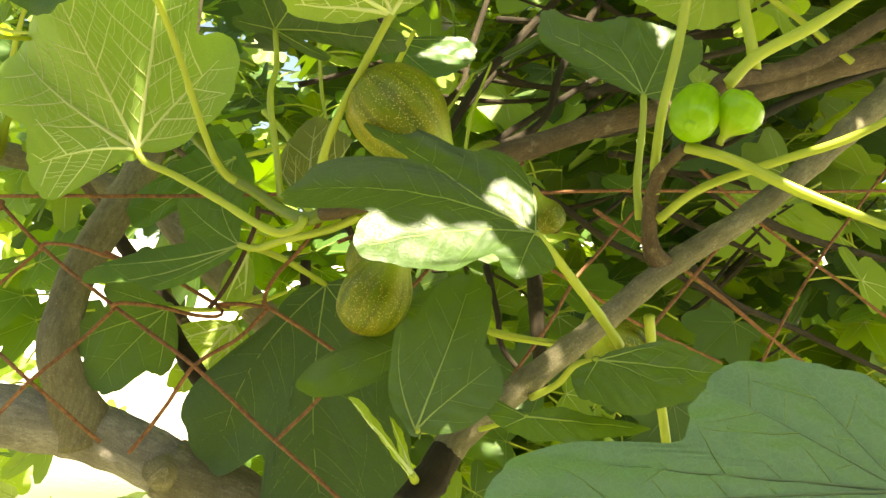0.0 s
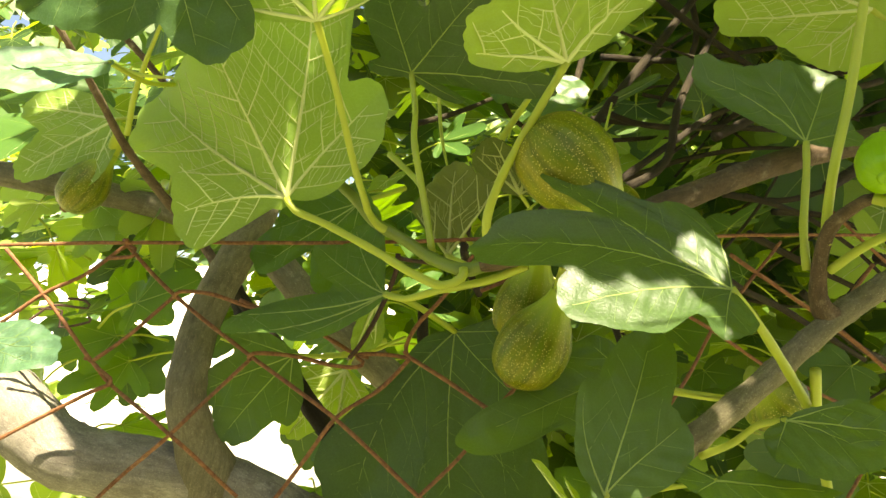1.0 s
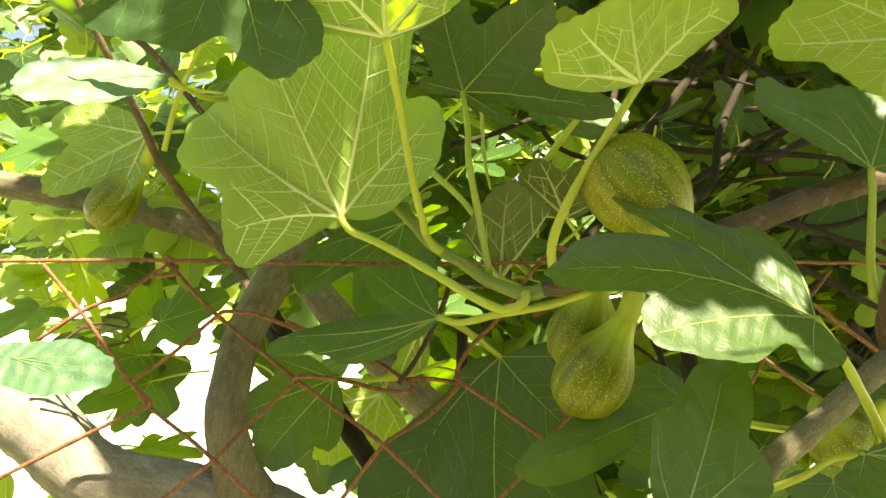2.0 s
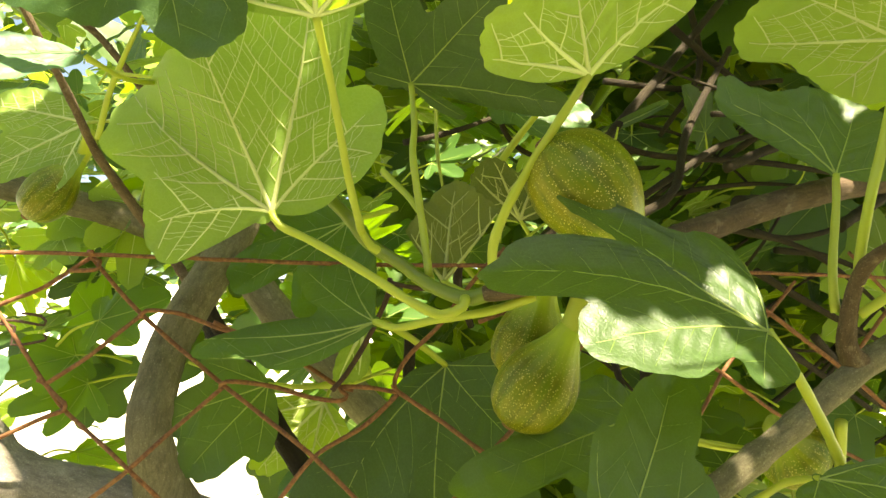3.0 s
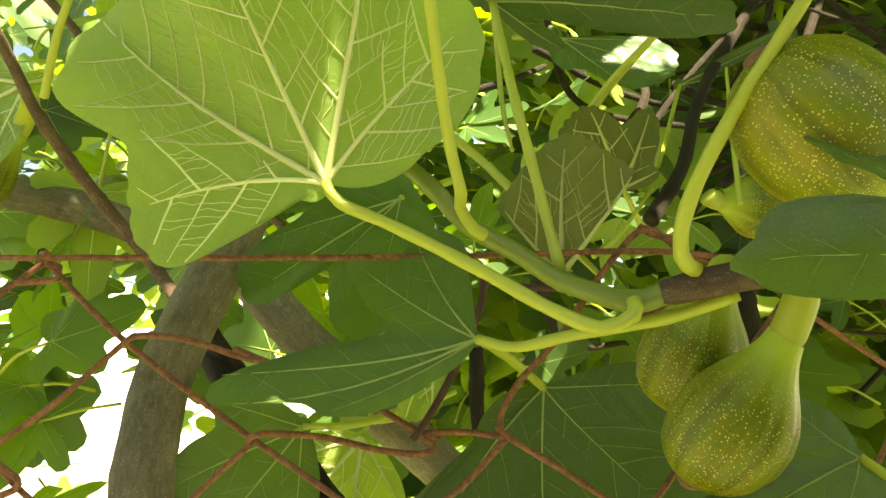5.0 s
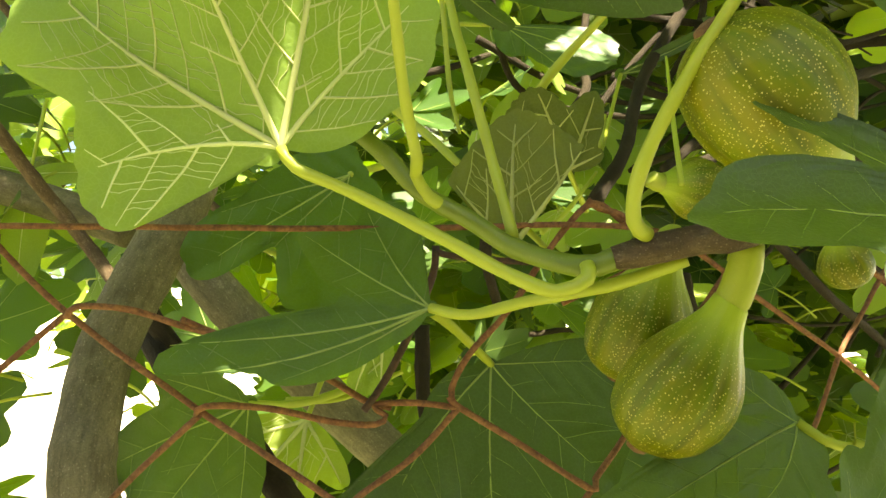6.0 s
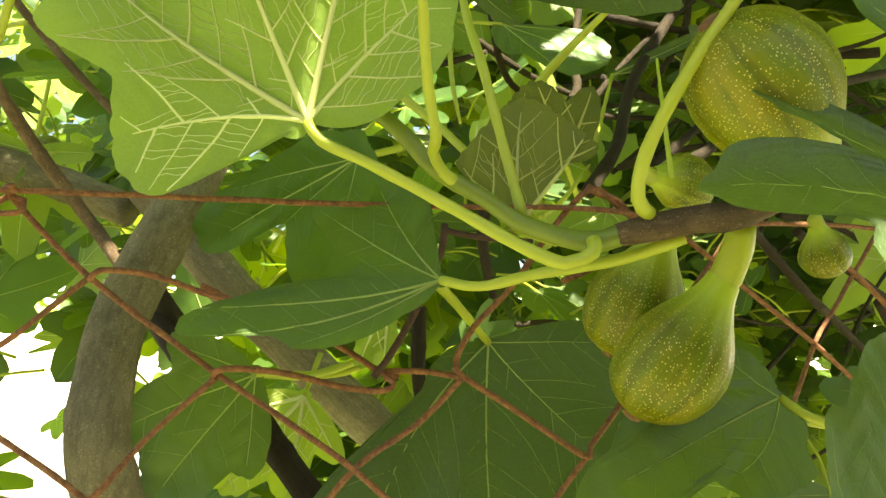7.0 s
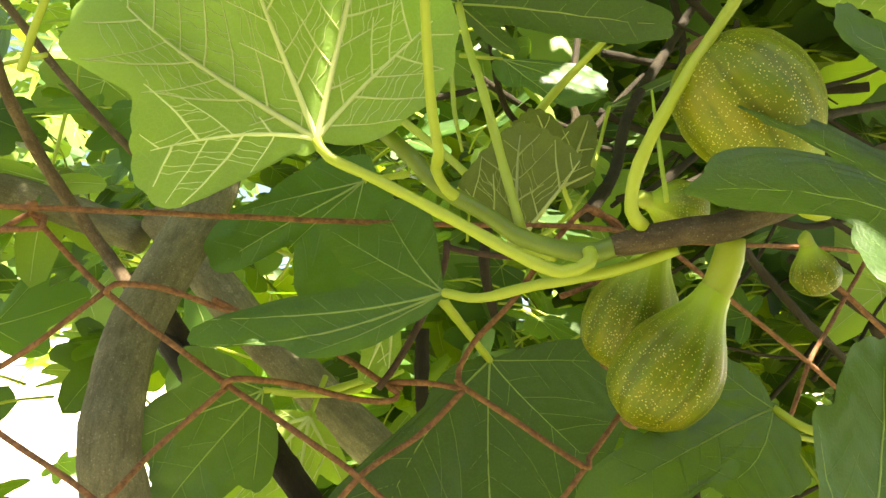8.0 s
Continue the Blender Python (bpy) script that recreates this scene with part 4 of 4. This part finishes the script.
branch("petiole", [(0.272, 0.455, 1.45), (0.292, 0.44, 1.465), (0.33, 0.43, 1.478), (0.36, 0.42, 1.487), (0.395, 0.41, 1.504)], [0.00253, 0.0023, 0.0023, 0.0023, 0.00138], "petiole")
branch("petiole", [(0.301, 0.42, 1.515), (0.316, 0.42, 1.53), (0.345, 0.42, 1.546), (0.379, 0.42, 1.568)], [0.00352, 0.0032, 0.0032, 0.00192], "petiole")
branch("petiole", [(0.327, 0.46, 1.535), (0.325, 0.46, 1.552), (0.323, 0.465, 1.574), (0.321, 0.475, 1.622), (0.314, 0.48, 1.705)], [0.00352, 0.0032, 0.0032, 0.0032, 0.00192], "petiole")
branch("petiole", [(0.18, 0.46, 1.389), (0.2, 0.46, 1.385), (0.219, 0.47, 1.382)], [0.00143, 0.0013, 0.00078], "petiole")
branch("petiole", [(0.093, 0.6, 1.55), (0.108, 0.58, 1.569), (0.128, 0.54, 1.587)], [0.00264, 0.0024, 0.00143], "petiole")
branch("petiole", [(-0.147, 0.5, 1.583), (-0.13, 0.5, 1.576), (-0.102, 0.49, 1.57)], [0.00140, 0.00128, 0.000768], "petiole")
branch("petiole", [(-0.168, 0.57, 1.555), (-0.153, 0.55, 1.586), (-0.123, 0.52, 1.625)], [0.0022, 0.002, 0.0012], "petiole")
branch("petiole", [(0.022, 0.56, 1.538), (0.04, 0.55, 1.52), (0.049, 0.54, 1.508), (0.068, 0.53, 1.486), (0.086, 0.52, 1.465)], [0.0022, 0.002, 0.002, 0.002, 0.0012], "petiole")
branch("petiole", [(0.042, 0.6, 1.664), (0.047, 0.6, 1.632), (0.051, 0.6, 1.6), (0.054, 0.6, 1.562), (0.059, 0.6, 1.537)], [0.00154, 0.0014, 0.0014, 0.0014, 0.00083], "petiole")
branch("petiole", [(0.161, 0.56, 1.503), (0.166, 0.58, 1.541), (0.179, 0.62, 1.59)], [0.00140, 0.00128, 0.000768], "petiole")
branch("petiole", [(-0.088, 0.58, 1.491), (0.019, 0.6, 1.454)], [0.00154, 0.00083], "petiole")
branch("petiole", [(0.27, 0.475, 1.398), (0.275, 0.49, 1.369), (0.281, 0.5, 1.345), (0.284, 0.5, 1.321), (0.29, 0.5, 1.268)], [0.00308, 0.0028, 0.0028, 0.0028, 0.00167], "petiole")
branch("petiole", [(-0.027, 0.6, 1.401), (0.001, 0.6, 1.403), (0.03, 0.61, 1.415)], [0.00209, 0.0019, 0.00114], "petiole")
branch("petiole", [(0.086, 0.53, 1.474), (0.102, 0.55, 1.487), (0.131, 0.6, 1.518)], [0.001342, 0.00122, 0.00073], "petiole")
branch("petiole", [(0.202, 0.52, 1.384), (0.234, 0.53, 1.379)], [0.001342, 0.00073], "petiole")
# figs
fig((0.104, 0.468, 1.388), (0.132, 0.447, 1.437), 0.0194, to=(0.136, 0.440, 1.456))
fig((0.108, 0.502, 1.412), (0.121, 0.476, 1.459), 0.0195, tilt=8, to=(0.112, 0.446, 1.455))
fig((0.113, 0.412, 1.519), (0.160, 0.426, 1.470), 0.0243, to=(0.178, 0.448, 1.479))
fig((0.276, 0.392, 1.487), (0.293, 0.43, 1.518), 0.0128, ripe=False)
fig((0.306, 0.4, 1.505), (0.294, 0.405, 1.484), 0.0115, ripe=False)
fig((-0.257, 0.655, 1.515), (-0.219, 0.655, 1.562), 0.0185, to=(-0.200, 0.625, 1.572))
fig((0.193, 0.59, 1.503), (0.156, 0.575, 1.507), 0.0155)
fig((-0.186, 0.745, 1.540), (-0.214, 0.76, 1.556), 0.0125)
fig((0.264, 0.5, 1.372), (0.24, 0.48, 1.392), 0.018)
fig((0.221, 0.52, 1.451), (0.208, 0.51, 1.472), 0.011)
# rusty chain-link fence
wire([(-0.342, 0.5, 1.463), (-0.185, 0.5, 1.468), (-0.131, 0.5, 1.469), (-0.055, 0.5, 1.469), (0.03, 0.5, 1.47), (0.101, 0.5, 1.472), (0.152, 0.523, 1.473), (0.253, 0.569, 1.484), (0.368, 0.621, 1.492), (0.549, 0.702, 1.506)], 0.00122)
wire([(-0.13, 0.497, 1.47), (-0.134, 0.506, 1.468), (-0.102, 0.507, 1.437), (-0.05, 0.5, 1.4), (0.003, 0.493, 1.365), (0.052, 0.5, 1.321), (0.105, 0.502, 1.277)], 0.00128)
wire([(-0.143, 0.5, 1.459), (-0.127, 0.5, 1.461), (-0.134, 0.506, 1.468), (-0.157, 0.5, 1.449), (-0.183, 0.5, 1.437), (-0.209, 0.5, 1.419)], 0.00122)
wire([(-0.209, 0.5, 1.465), (-0.183, 0.5, 1.437), (-0.149, 0.5, 1.396), (-0.136, 0.498, 1.384), (-0.152, 0.5, 1.376), (-0.204, 0.5, 1.349), (-0.235, 0.5, 1.333)], 0.00128)
wire([(-0.154, 0.5, 1.398), (-0.149, 0.5, 1.396), (-0.136, 0.502, 1.381), (-0.089, 0.476, 1.356), (-0.056, 0.5, 1.318)], 0.00122)
wire([(-0.102, 0.507, 1.437), (-0.126, 0.5, 1.413), (-0.149, 0.5, 1.396)], 0.00122)
wire([(-0.05, 0.5, 1.4), (-0.074, 0.5, 1.377), (-0.089, 0.476, 1.356), (-0.122, 0.5, 1.333), (-0.145, 0.5, 1.312)], 0.00122)
wire([(0.046, 0.5, 1.401), (0.027, 0.5, 1.382), (0.003, 0.493, 1.365), (-0.016, 0.5, 1.34), (-0.038, 0.5, 1.312)], 0.00128)
wire([(0.096, 0.498, 1.37), (0.078, 0.5, 1.347), (0.052, 0.5, 1.321)], 0.00122)
wire([(-0.1, 0.5, 1.435), (-0.096, 0.498, 1.439), (-0.078, 0.5, 1.438), (-0.055, 0.5, 1.431), (-0.035, 0.497, 1.426), (-0.018, 0.5, 1.419), (0, 0.5, 1.41), (0.012, 0.503, 1.403), (0.02, 0.504, 1.401)], 0.00128)
wire([(-0.058, 0.497, 1.434), (-0.046, 0.503, 1.429), (-0.038, 0.503, 1.426), (-0.035, 0.496, 1.428), (-0.04, 0.496, 1.428)], 0.00122)
wire([(-0.052, 0.5, 1.399), (-0.048, 0.497, 1.402), (-0.024, 0.5, 1.401), (0, 0.5, 1.396), (0.014, 0.498, 1.395), (0.018, 0.497, 1.398), (0.013, 0.499, 1.402), (0.03, 0.5, 1.403), (0.046, 0.5, 1.401)], 0.00128)
wire([(0.037, 0.5, 1.463), (0.036, 0.5, 1.451), (0.028, 0.5, 1.431), (0.017, 0.5, 1.41), (0.01, 0.497, 1.4)], 0.0015, "dark")
wire([(0.037, 0.5, 1.462), (0.04, 0.5, 1.46), (0.055, 0.5, 1.458), (0.074, 0.5, 1.457)], 0.0013, "dark")
wire([(0.044, 0.5, 1.402), (0.043, 0.5, 1.408), (0.05, 0.5, 1.421), (0.067, 0.5, 1.44), (0.087, 0.5, 1.469), (0.101, 0.5, 1.481), (0.117, 0.508, 1.473), (0.141, 0.518, 1.466)], 0.00128)
wire([(0.098, 0.5, 1.482), (0.103, 0.501, 1.479), (0.114, 0.506, 1.477), (0.12, 0.509, 1.471)], 0.0014)
wire([(0.042, 0.5, 1.405), (0.046, 0.5, 1.401), (0.071, 0.5, 1.386), (0.096, 0.498, 1.37), (0.098, 0.5, 1.374), (0.114, 0.506, 1.392), (0.139, 0.518, 1.424), (0.166, 0.53, 1.455), (0.201, 0.545, 1.499)], 0.00128)
wire([(0.087, 0.5, 1.441), (0.141, 0.518, 1.466)], 0.0013)
wire([(-0.202, 0.5, 1.412), (-0.188, 0.5, 1.423), (-0.176, 0.5, 1.43), (-0.154, 0.5, 1.428), (-0.156, 0.5, 1.433), (-0.167, 0.5, 1.434)], 0.0008, "dark")
wire([(-0.185, 0.5, 1.428), (-0.17, 0.5, 1.427), (-0.171, 0.5, 1.417), (-0.152, 0.5, 1.42), (-0.153, 0.5, 1.423)], 0.0008, "dark")
wire([(0.141, 0.518, 1.471), (0.195, 0.543, 1.442), (0.235, 0.561, 1.421), (0.274, 0.578, 1.398), (0.343, 0.609, 1.367)], 0.00122)
wire([(0.287, 0.584, 1.482), (0.255, 0.57, 1.445), (0.235, 0.561, 1.421), (0.217, 0.553, 1.391), (0.187, 0.539, 1.349)], 0.00122)
wire([(0.329, 0.603, 1.505), (0.377, 0.625, 1.469), (0.423, 0.645, 1.441), (0.485, 0.673, 1.403), (0.556, 0.705, 1.363)], 0.00122)
wire([(0.508, 0.684, 1.538), (0.453, 0.659, 1.476), (0.423, 0.645, 1.44), (0.386, 0.629, 1.385), (0.374, 0.623, 1.366), (0.331, 0.604, 1.31)], 0.00122)
wire([(0.285, 0.583, 1.386), (0.323, 0.6, 1.428), (0.36, 0.617, 1.47)], 0.0015)
wire([(0.249, 0.567, 1.471), (0.323, 0.6, 1.428), (0.386, 0.629, 1.384), (0.448, 0.657, 1.343)], 0.0015)

# ---- ground, far wall ----
def sheet(name, verts, faces, mat, label, category):
    return tagged(new(name, mesh_of(name, verts, faces, [mat])), label, category, kind="structure")


xs = np.linspace(-1, 1, 61)
gx = np.sign(xs) * np.abs(xs) ** 3 * 900
gv = [(x, y, 0.0 if max(abs(x), abs(y)) > 30 else 0.03 * noise.noise((x * 0.4, y * 0.4, 0))) for y in gx for x in gx]
gf = [(j * 61 + i, j * 61 + i + 1, (j + 1) * 61 + i + 1, (j + 1) * 61 + i) for j in range(60) for i in range(60)]
sheet("ground", gv, gf, "ground", "sunlit dry ground with patches of short grass", "ground")


def box(x0, y0, z0, x1, y1, z1):
    v = [(x, y, z) for z in (z0, z1) for y in (y0, y1) for x in (x0, x1)]
    return v, [(0, 2, 3, 1), (4, 5, 7, 6), (0, 1, 5, 4), (2, 6, 7, 3), (0, 4, 6, 2), (1, 3, 7, 5)]


bv, bf = box(-9, 4.6, -0.1, 9, 4.8, 1.85)
sheet("wall_north", bv, bf, "plaster", "sunlit whitewashed garden wall behind the trees", "wall")

# unseen wall, added to cut the low sky light from behind the camera
bv, bf = box(-7, -2.9, -0.1, 7, -2.7, 2.7)
sheet("wall_south", bv, bf, "render", "unseen grey-brown wall added behind the camera to block low sky light", "wall")

# ---- lower trunk, down to the ground ----
branch("trunk", [(-0.033, 0.55, 1.296), (0.032, 0.56, 1.254), (0.09, 0.60, 1.12), (0.13, 0.65, 0.75), (0.155, 0.69, 0.3), (0.16, 0.70, -0.03)], [0.021, 0.023, 0.032, 0.045, 0.055, 0.075], "bark")


# ---- foliage further back ----
def far_leaf_mesh(k, face, nt=44, nr=4, veined=True):
    rng = np.random.RandomState(500 + k)
    size = 0.105
    tilt = rng.uniform(-0.02, 0.03)
    lobes = [(0, size, tilt * 0.5), (44, size * rng.uniform(0.78, 0.92), tilt), (-46, size * rng.uniform(0.78, 0.92), -tilt * 0.4), (98, size * rng.uniform(0.5, 0.68), -0.008), (-96, size * rng.uniform(0.5, 0.68), 0.006)]
    bl = Blade(lobes, rng.choice([19, 22, 26, 30]), 700 + k, wave=0.06)
    v, f, uv = bl.sheet(nt, nr)
    v, uv = list(v), list(uv)
    slots = [0] * len(f)
    n0 = len(v)
    for vv, vf, _ in bl.veins(0.0009, 0, 3, 0.0001) if veined else []:
        n0 = len(v)
        v += vv
        f = f + [tuple(i + n0 for i in q) for q in vf]
        slots += [1] * len(vf)
    n0 = len(v)
    path, rad = smooth_path([(-0.075, 0.006, -0.03), (-0.04, 0.004, -0.008), (0, 0, 0)], [0.0021, 0.0018, 0.0016], 0.008)
    tv, tf, tu = tube(path, rad, 6)
    v += tv
    f += [tuple(i + n0 for i in q) for q in tf]
    slots += [2] * len(tf)
    uv += [(0.0, 0.0)] * (len(v) - len(uv))
    return mesh_of("leaf", v, f, [face, "vein_" + face, "petiole"], uv, slots)


FAR = [far_leaf_mesh(k, "top" if k % 5 < 3 else "under") for k in range(10)]
# kinds for the sunny left side, mostly with the lit tone in their colour
FAR_LIT = [far_leaf_mesh(k, "mid", 64, 6) for k in range(8)] + FAR[3:5] + FAR[8:9]
PLAIN = [far_leaf_mesh(k, "top" if k % 5 < 3 else "under", 30, 2, False) for k in range(10)]
rng = random.Random(11)


def far_pose(x, y, z, scale, upright):
    """A leaf's pose: its face turned mostly to the sky or to the open side."""
    nrm = Vector((rng.gauss(0, 0.45), -upright + rng.gauss(0, 0.45), 1.0 - 0.6 * upright + rng.gauss(0, 0.35))).normalized()
    along = Vector((rng.uniform(-1, 1), rng.uniform(-0.6, 0.2), rng.uniform(-1, 0.3)))
    a = (along - nrm * along.dot(nrm)).normalized()
    m = Matrix((a, nrm.cross(a), nrm)).transposed().to_4x4()
    m.translation = (x, y, z)
    return m @ Matrix.Scale(scale, 4)


def gap_low(x, y, z):
    """The open, sunny side of the crown, low on the west."""
    s = (y - 0.1)
    return (z - 1.41) / s < 0.045 and (x - 0.05) / s < -0.16


placed = 0
while placed < 300:
    near = placed < 170
    y = rng.uniform(0.70, 0.98) if near else rng.uniform(0.95, 1.7)
    half = 0.62 * (y - 0.05)
    x, z = 0.08 + rng.uniform(-1, 1) * half, 1.46 + rng.uniform(-0.75, 0.8) * half * 0.75
    if gap_low(x, y, z) and rng.random() < 0.55:
        continue
    ob = part("leaf", rng.choice(FAR_LIT) if x < 0.05 else FAR[rng.randrange(len(FAR))], tree)
    ob.matrix_basis = far_pose(x, y, z, rng.uniform(0.42, 0.72), rng.uniform(0.1, 0.9))
    placed += 1


def leaf_cloud(name, spots, label, owner, kinds=FAR):
    verts, faces, uvs, slots, n0 = [], [], [], [], 0
    data = []
    for me in kinds:
        co = np.empty(len(me.vertices) * 3)
        me.vertices.foreach_get("co", co)
        data.append((co.reshape(-1, 3), [tuple(p.vertices) for p in me.polygons], [p.material_index for p in me.polygons], 0 if me.materials[0] == MATS["top"] else 3))
    for m in spots:
        co, fs, sl, first = data[rng.randrange(len(data))]
        arr = np.array(m.to_3x3())
        verts.append(co @ arr.T + np.array(m.translation))
        uvs.append(co[:, :2] + rng.random())
        faces += [tuple(i + n0 for i in q) for q in fs]
        slots += [s + first for s in sl]
        n0 += len(co)
    me = mesh_of(name, np.vstack(verts), faces, ["top", "vein_top", "petiole", "under", "vein_under", "petiole"], np.vstack(uvs), slots)
    return tagged(part(name, me, owner, label), kind="stuff")


spots = []
while len(spots) < 2600:
    y = 0.95 + 2.5 * rng.random() ** 1.5
    half = 0.66 * y
    x, z = 0.08 + rng.uniform(-1, 1) * half, 1.55 + rng.uniform(-0.7, 0.9) * half * 0.75
    if (gap_low(x, y, z) and rng.random() < 0.9) or (x < -0.05 and rng.random() < 0.62):
        continue
    spots.append(far_pose(x, y, z, rng.uniform(0.5, 0.75) * (0.7 + 0.3 * y), rng.uniform(0.2, 0.9)))
leaf_cloud("crown", spots, "dense green foliage of the crown", tree)
spots = []
# gaps in the crown through which the sun falls
OPENINGS = [(Vector((0.15, 0.335, 1.42)), 0.18), (Vector((-0.24, 0.53, 1.33)), 0.19), (Vector((-0.17, 0.53, 1.37)), 0.18), (Vector((0.02, 0.47, 1.55)), 0.15), (Vector((0.16, 0.37, 1.58)), 0.12), (Vector((0.16, 0.65, 1.60)), 0.09), (Vector((0.25, 0.52, 1.62)), 0.09)]
while len(spots) < 1250:
    x, y = rng.uniform(-1.6, 2.8), rng.uniform(-0.6, 2.7)
    # thin over the open side in front of the fence, thick over the heart of the crown
    share = 0.03 if y < 0.02 else 0.12 if x < -0.15 else 0.22 if y < 0.30 and x < 0.32 else 1.0
    z = rng.uniform(1.95, 3.0)
    if rng.random() > share or any((Vector((x, y, z)) - p).cross(sun_dir).length < r for p, r in OPENINGS):
        continue
    spots.append(far_pose(x, y, z, rng.uniform(1.0, 1.7), rng.uniform(0.0, 0.4)))
# extra unseen leaves overhead, added to darken the foliage behind
for k in range(260):
    spots.append(far_pose(rng.uniform(0.35, 1.5), rng.uniform(0.35, 2.0), rng.uniform(1.95, 2.6), rng.uniform(1.0, 1.6), 0.2))
for k in range(320):
    spots.append(far_pose(rng.uniform(0.36, 1.4), rng.uniform(0.75, 1.9), rng.uniform(1.82, 2.1), rng.uniform(0.9, 1.4), 0.2))
for k in range(60):
    spots.append(far_pose(rng.uniform(-0.6, 0.1), rng.uniform(0.5, 1.3), rng.uniform(2.0, 2.4), rng.uniform(1.0, 1.4), 0.2))
# unseen leaves added overhead to shade the figs and trunk
for x, y, z in ((0.26, 0.24, 2.08), (0.31, 0.20, 2.12), (0.05, 0.27, 2.05), (0.00, 0.31, 2.15), (0.22, 0.30, 2.0)):
    spots.append(far_pose(x, y, z, 1.3, 0.1))
# points and sizes: an unseen leaf is added sunward of each to shade it
SHADE = [(-0.05, 0.40, 1.63, 1.2), (-0.16, 0.65, 1.53, 1.0), (0.118, 0.385, 1.455, 0.55), (0.16, 0.38, 1.475, 0.55), (0.10, 0.44, 1.41, 0.6), (0.25, 0.45, 1.50, 0.6),
         (0.12, 0.46, 1.39, 0.55), (0.23, 0.40, 1.36, 0.6), (0.287, 0.395, 1.494, 0.7), (0.27, 0.475, 1.44, 0.9), (0.33, 0.50, 1.48, 0.9), (0.06, 0.53, 1.35, 0.7), (0.09, 0.54, 1.40, 0.6), (-0.24, 0.655, 1.54, 1.0), (0.07, 0.515, 1.50, 0.8), (-0.055, 0.452, 1.468, 0.36), (0.0, 0.475, 1.43, 0.6), (0.10, 0.372, 1.445, 0.45), (0.125, 0.372, 1.447, 0.42), (0.15, 0.378, 1.452, 0.42), (0.25, 0.41, 1.375, 0.7), (0.195, 0.40, 1.35, 0.6),
         (-0.08, 0.56, 1.47, 0.8), (0.30, 0.52, 1.60, 0.6), (-0.05, 0.67, 1.45, 0.9), (0.175, 0.58, 1.505, 0.7), (0.225, 0.465, 1.55, 0.8), (0.262, 0.468, 1.535, 0.7), (0.02, 0.48, 1.44, 0.8), (-0.02, 0.55, 1.47, 0.9), (0.15, 0.47, 1.37, 0.7),
         (0.0, 0.65, 1.41, 0.9), (0.06, 0.65, 1.37, 0.8),
         (0.094, 0.364, 1.551, 0.42), (0.112, 0.372, 1.555, 0.42), (0.259, 0.526, 1.625, 0.60), (0.292, 0.528, 1.617, 0.60), (0.117, 0.563, 1.413, 0.40),
         (0.229, 0.620, 1.591, 0.60), (0.195, 0.640, 1.611, 0.60), (0.286, 0.660, 1.588, 0.60), (0.168, 0.620, 1.587, 0.60)]
for x, y, z, size in SHADE:
    m = Matrix.Translation(Vector((x, y, z)) + sun_dir * 0.55) @ sun_dir.to_track_quat("Z", "Y").to_matrix().to_4x4() @ Matrix.Scale(size, 4) @ Matrix.Translation((-0.03, 0, 0))
    spots.append(m)
# unseen leaves higher up, added to keep the sun off leaf FG
for x, y, z in ((0.25, 0.23, 1.38), (0.31, 0.21, 1.38), (0.20, 0.24, 1.37), (0.28, 0.20, 1.33)):
    spots.append(Matrix.Translation(Vector((x, y, z)) + sun_dir * 1.9) @ sun_dir.to_track_quat("Z", "Y").to_matrix().to_4x4() @ Matrix.Scale(1.1, 4) @ Matrix.Translation((-0.03, 0, 0)))
leaf_cloud("crown", spots, "overhead green foliage of the crown, with unseen leaves added to shade spots below", tree, PLAIN)

# ---- a second tree further off, closing the view upwards ----
tree_far = new("fig_tree")
tree_far.location = (0.6, 6.0, 0.0)
tagged(tree_far, "large leafy tree standing behind the whitewashed wall", "tree")
path, rad = smooth_path([(0.6, 6.0, -0.05), (0.62, 6.0, 0.9), (0.55, 6.0, 1.8), (0.7, 5.95, 3.0)], [0.16, 0.12, 0.10, 0.06], 0.05)
tv, tf, tu = tube(path, rad, 20, lambda i, ang, run, q: 1 + 0.08 * np.cos(3 * ang + run * 5))
part("trunk", mesh_of("trunk", tv, tf, ["bark"], tu), tree_far, "grey bark trunk")
spots = []
while len(spots) < 2300:
    x, y, z = rng.uniform(-4.2, 4.8), rng.uniform(5.1, 6.6), rng.uniform(1.5, 5.6)
    spots.append(far_pose(x, y, z, rng.uniform(1.6, 2.6), rng.uniform(0.3, 0.9)))
leaf_cloud("crown", spots, "broad dense crown of green leaves", tree_far, PLAIN)
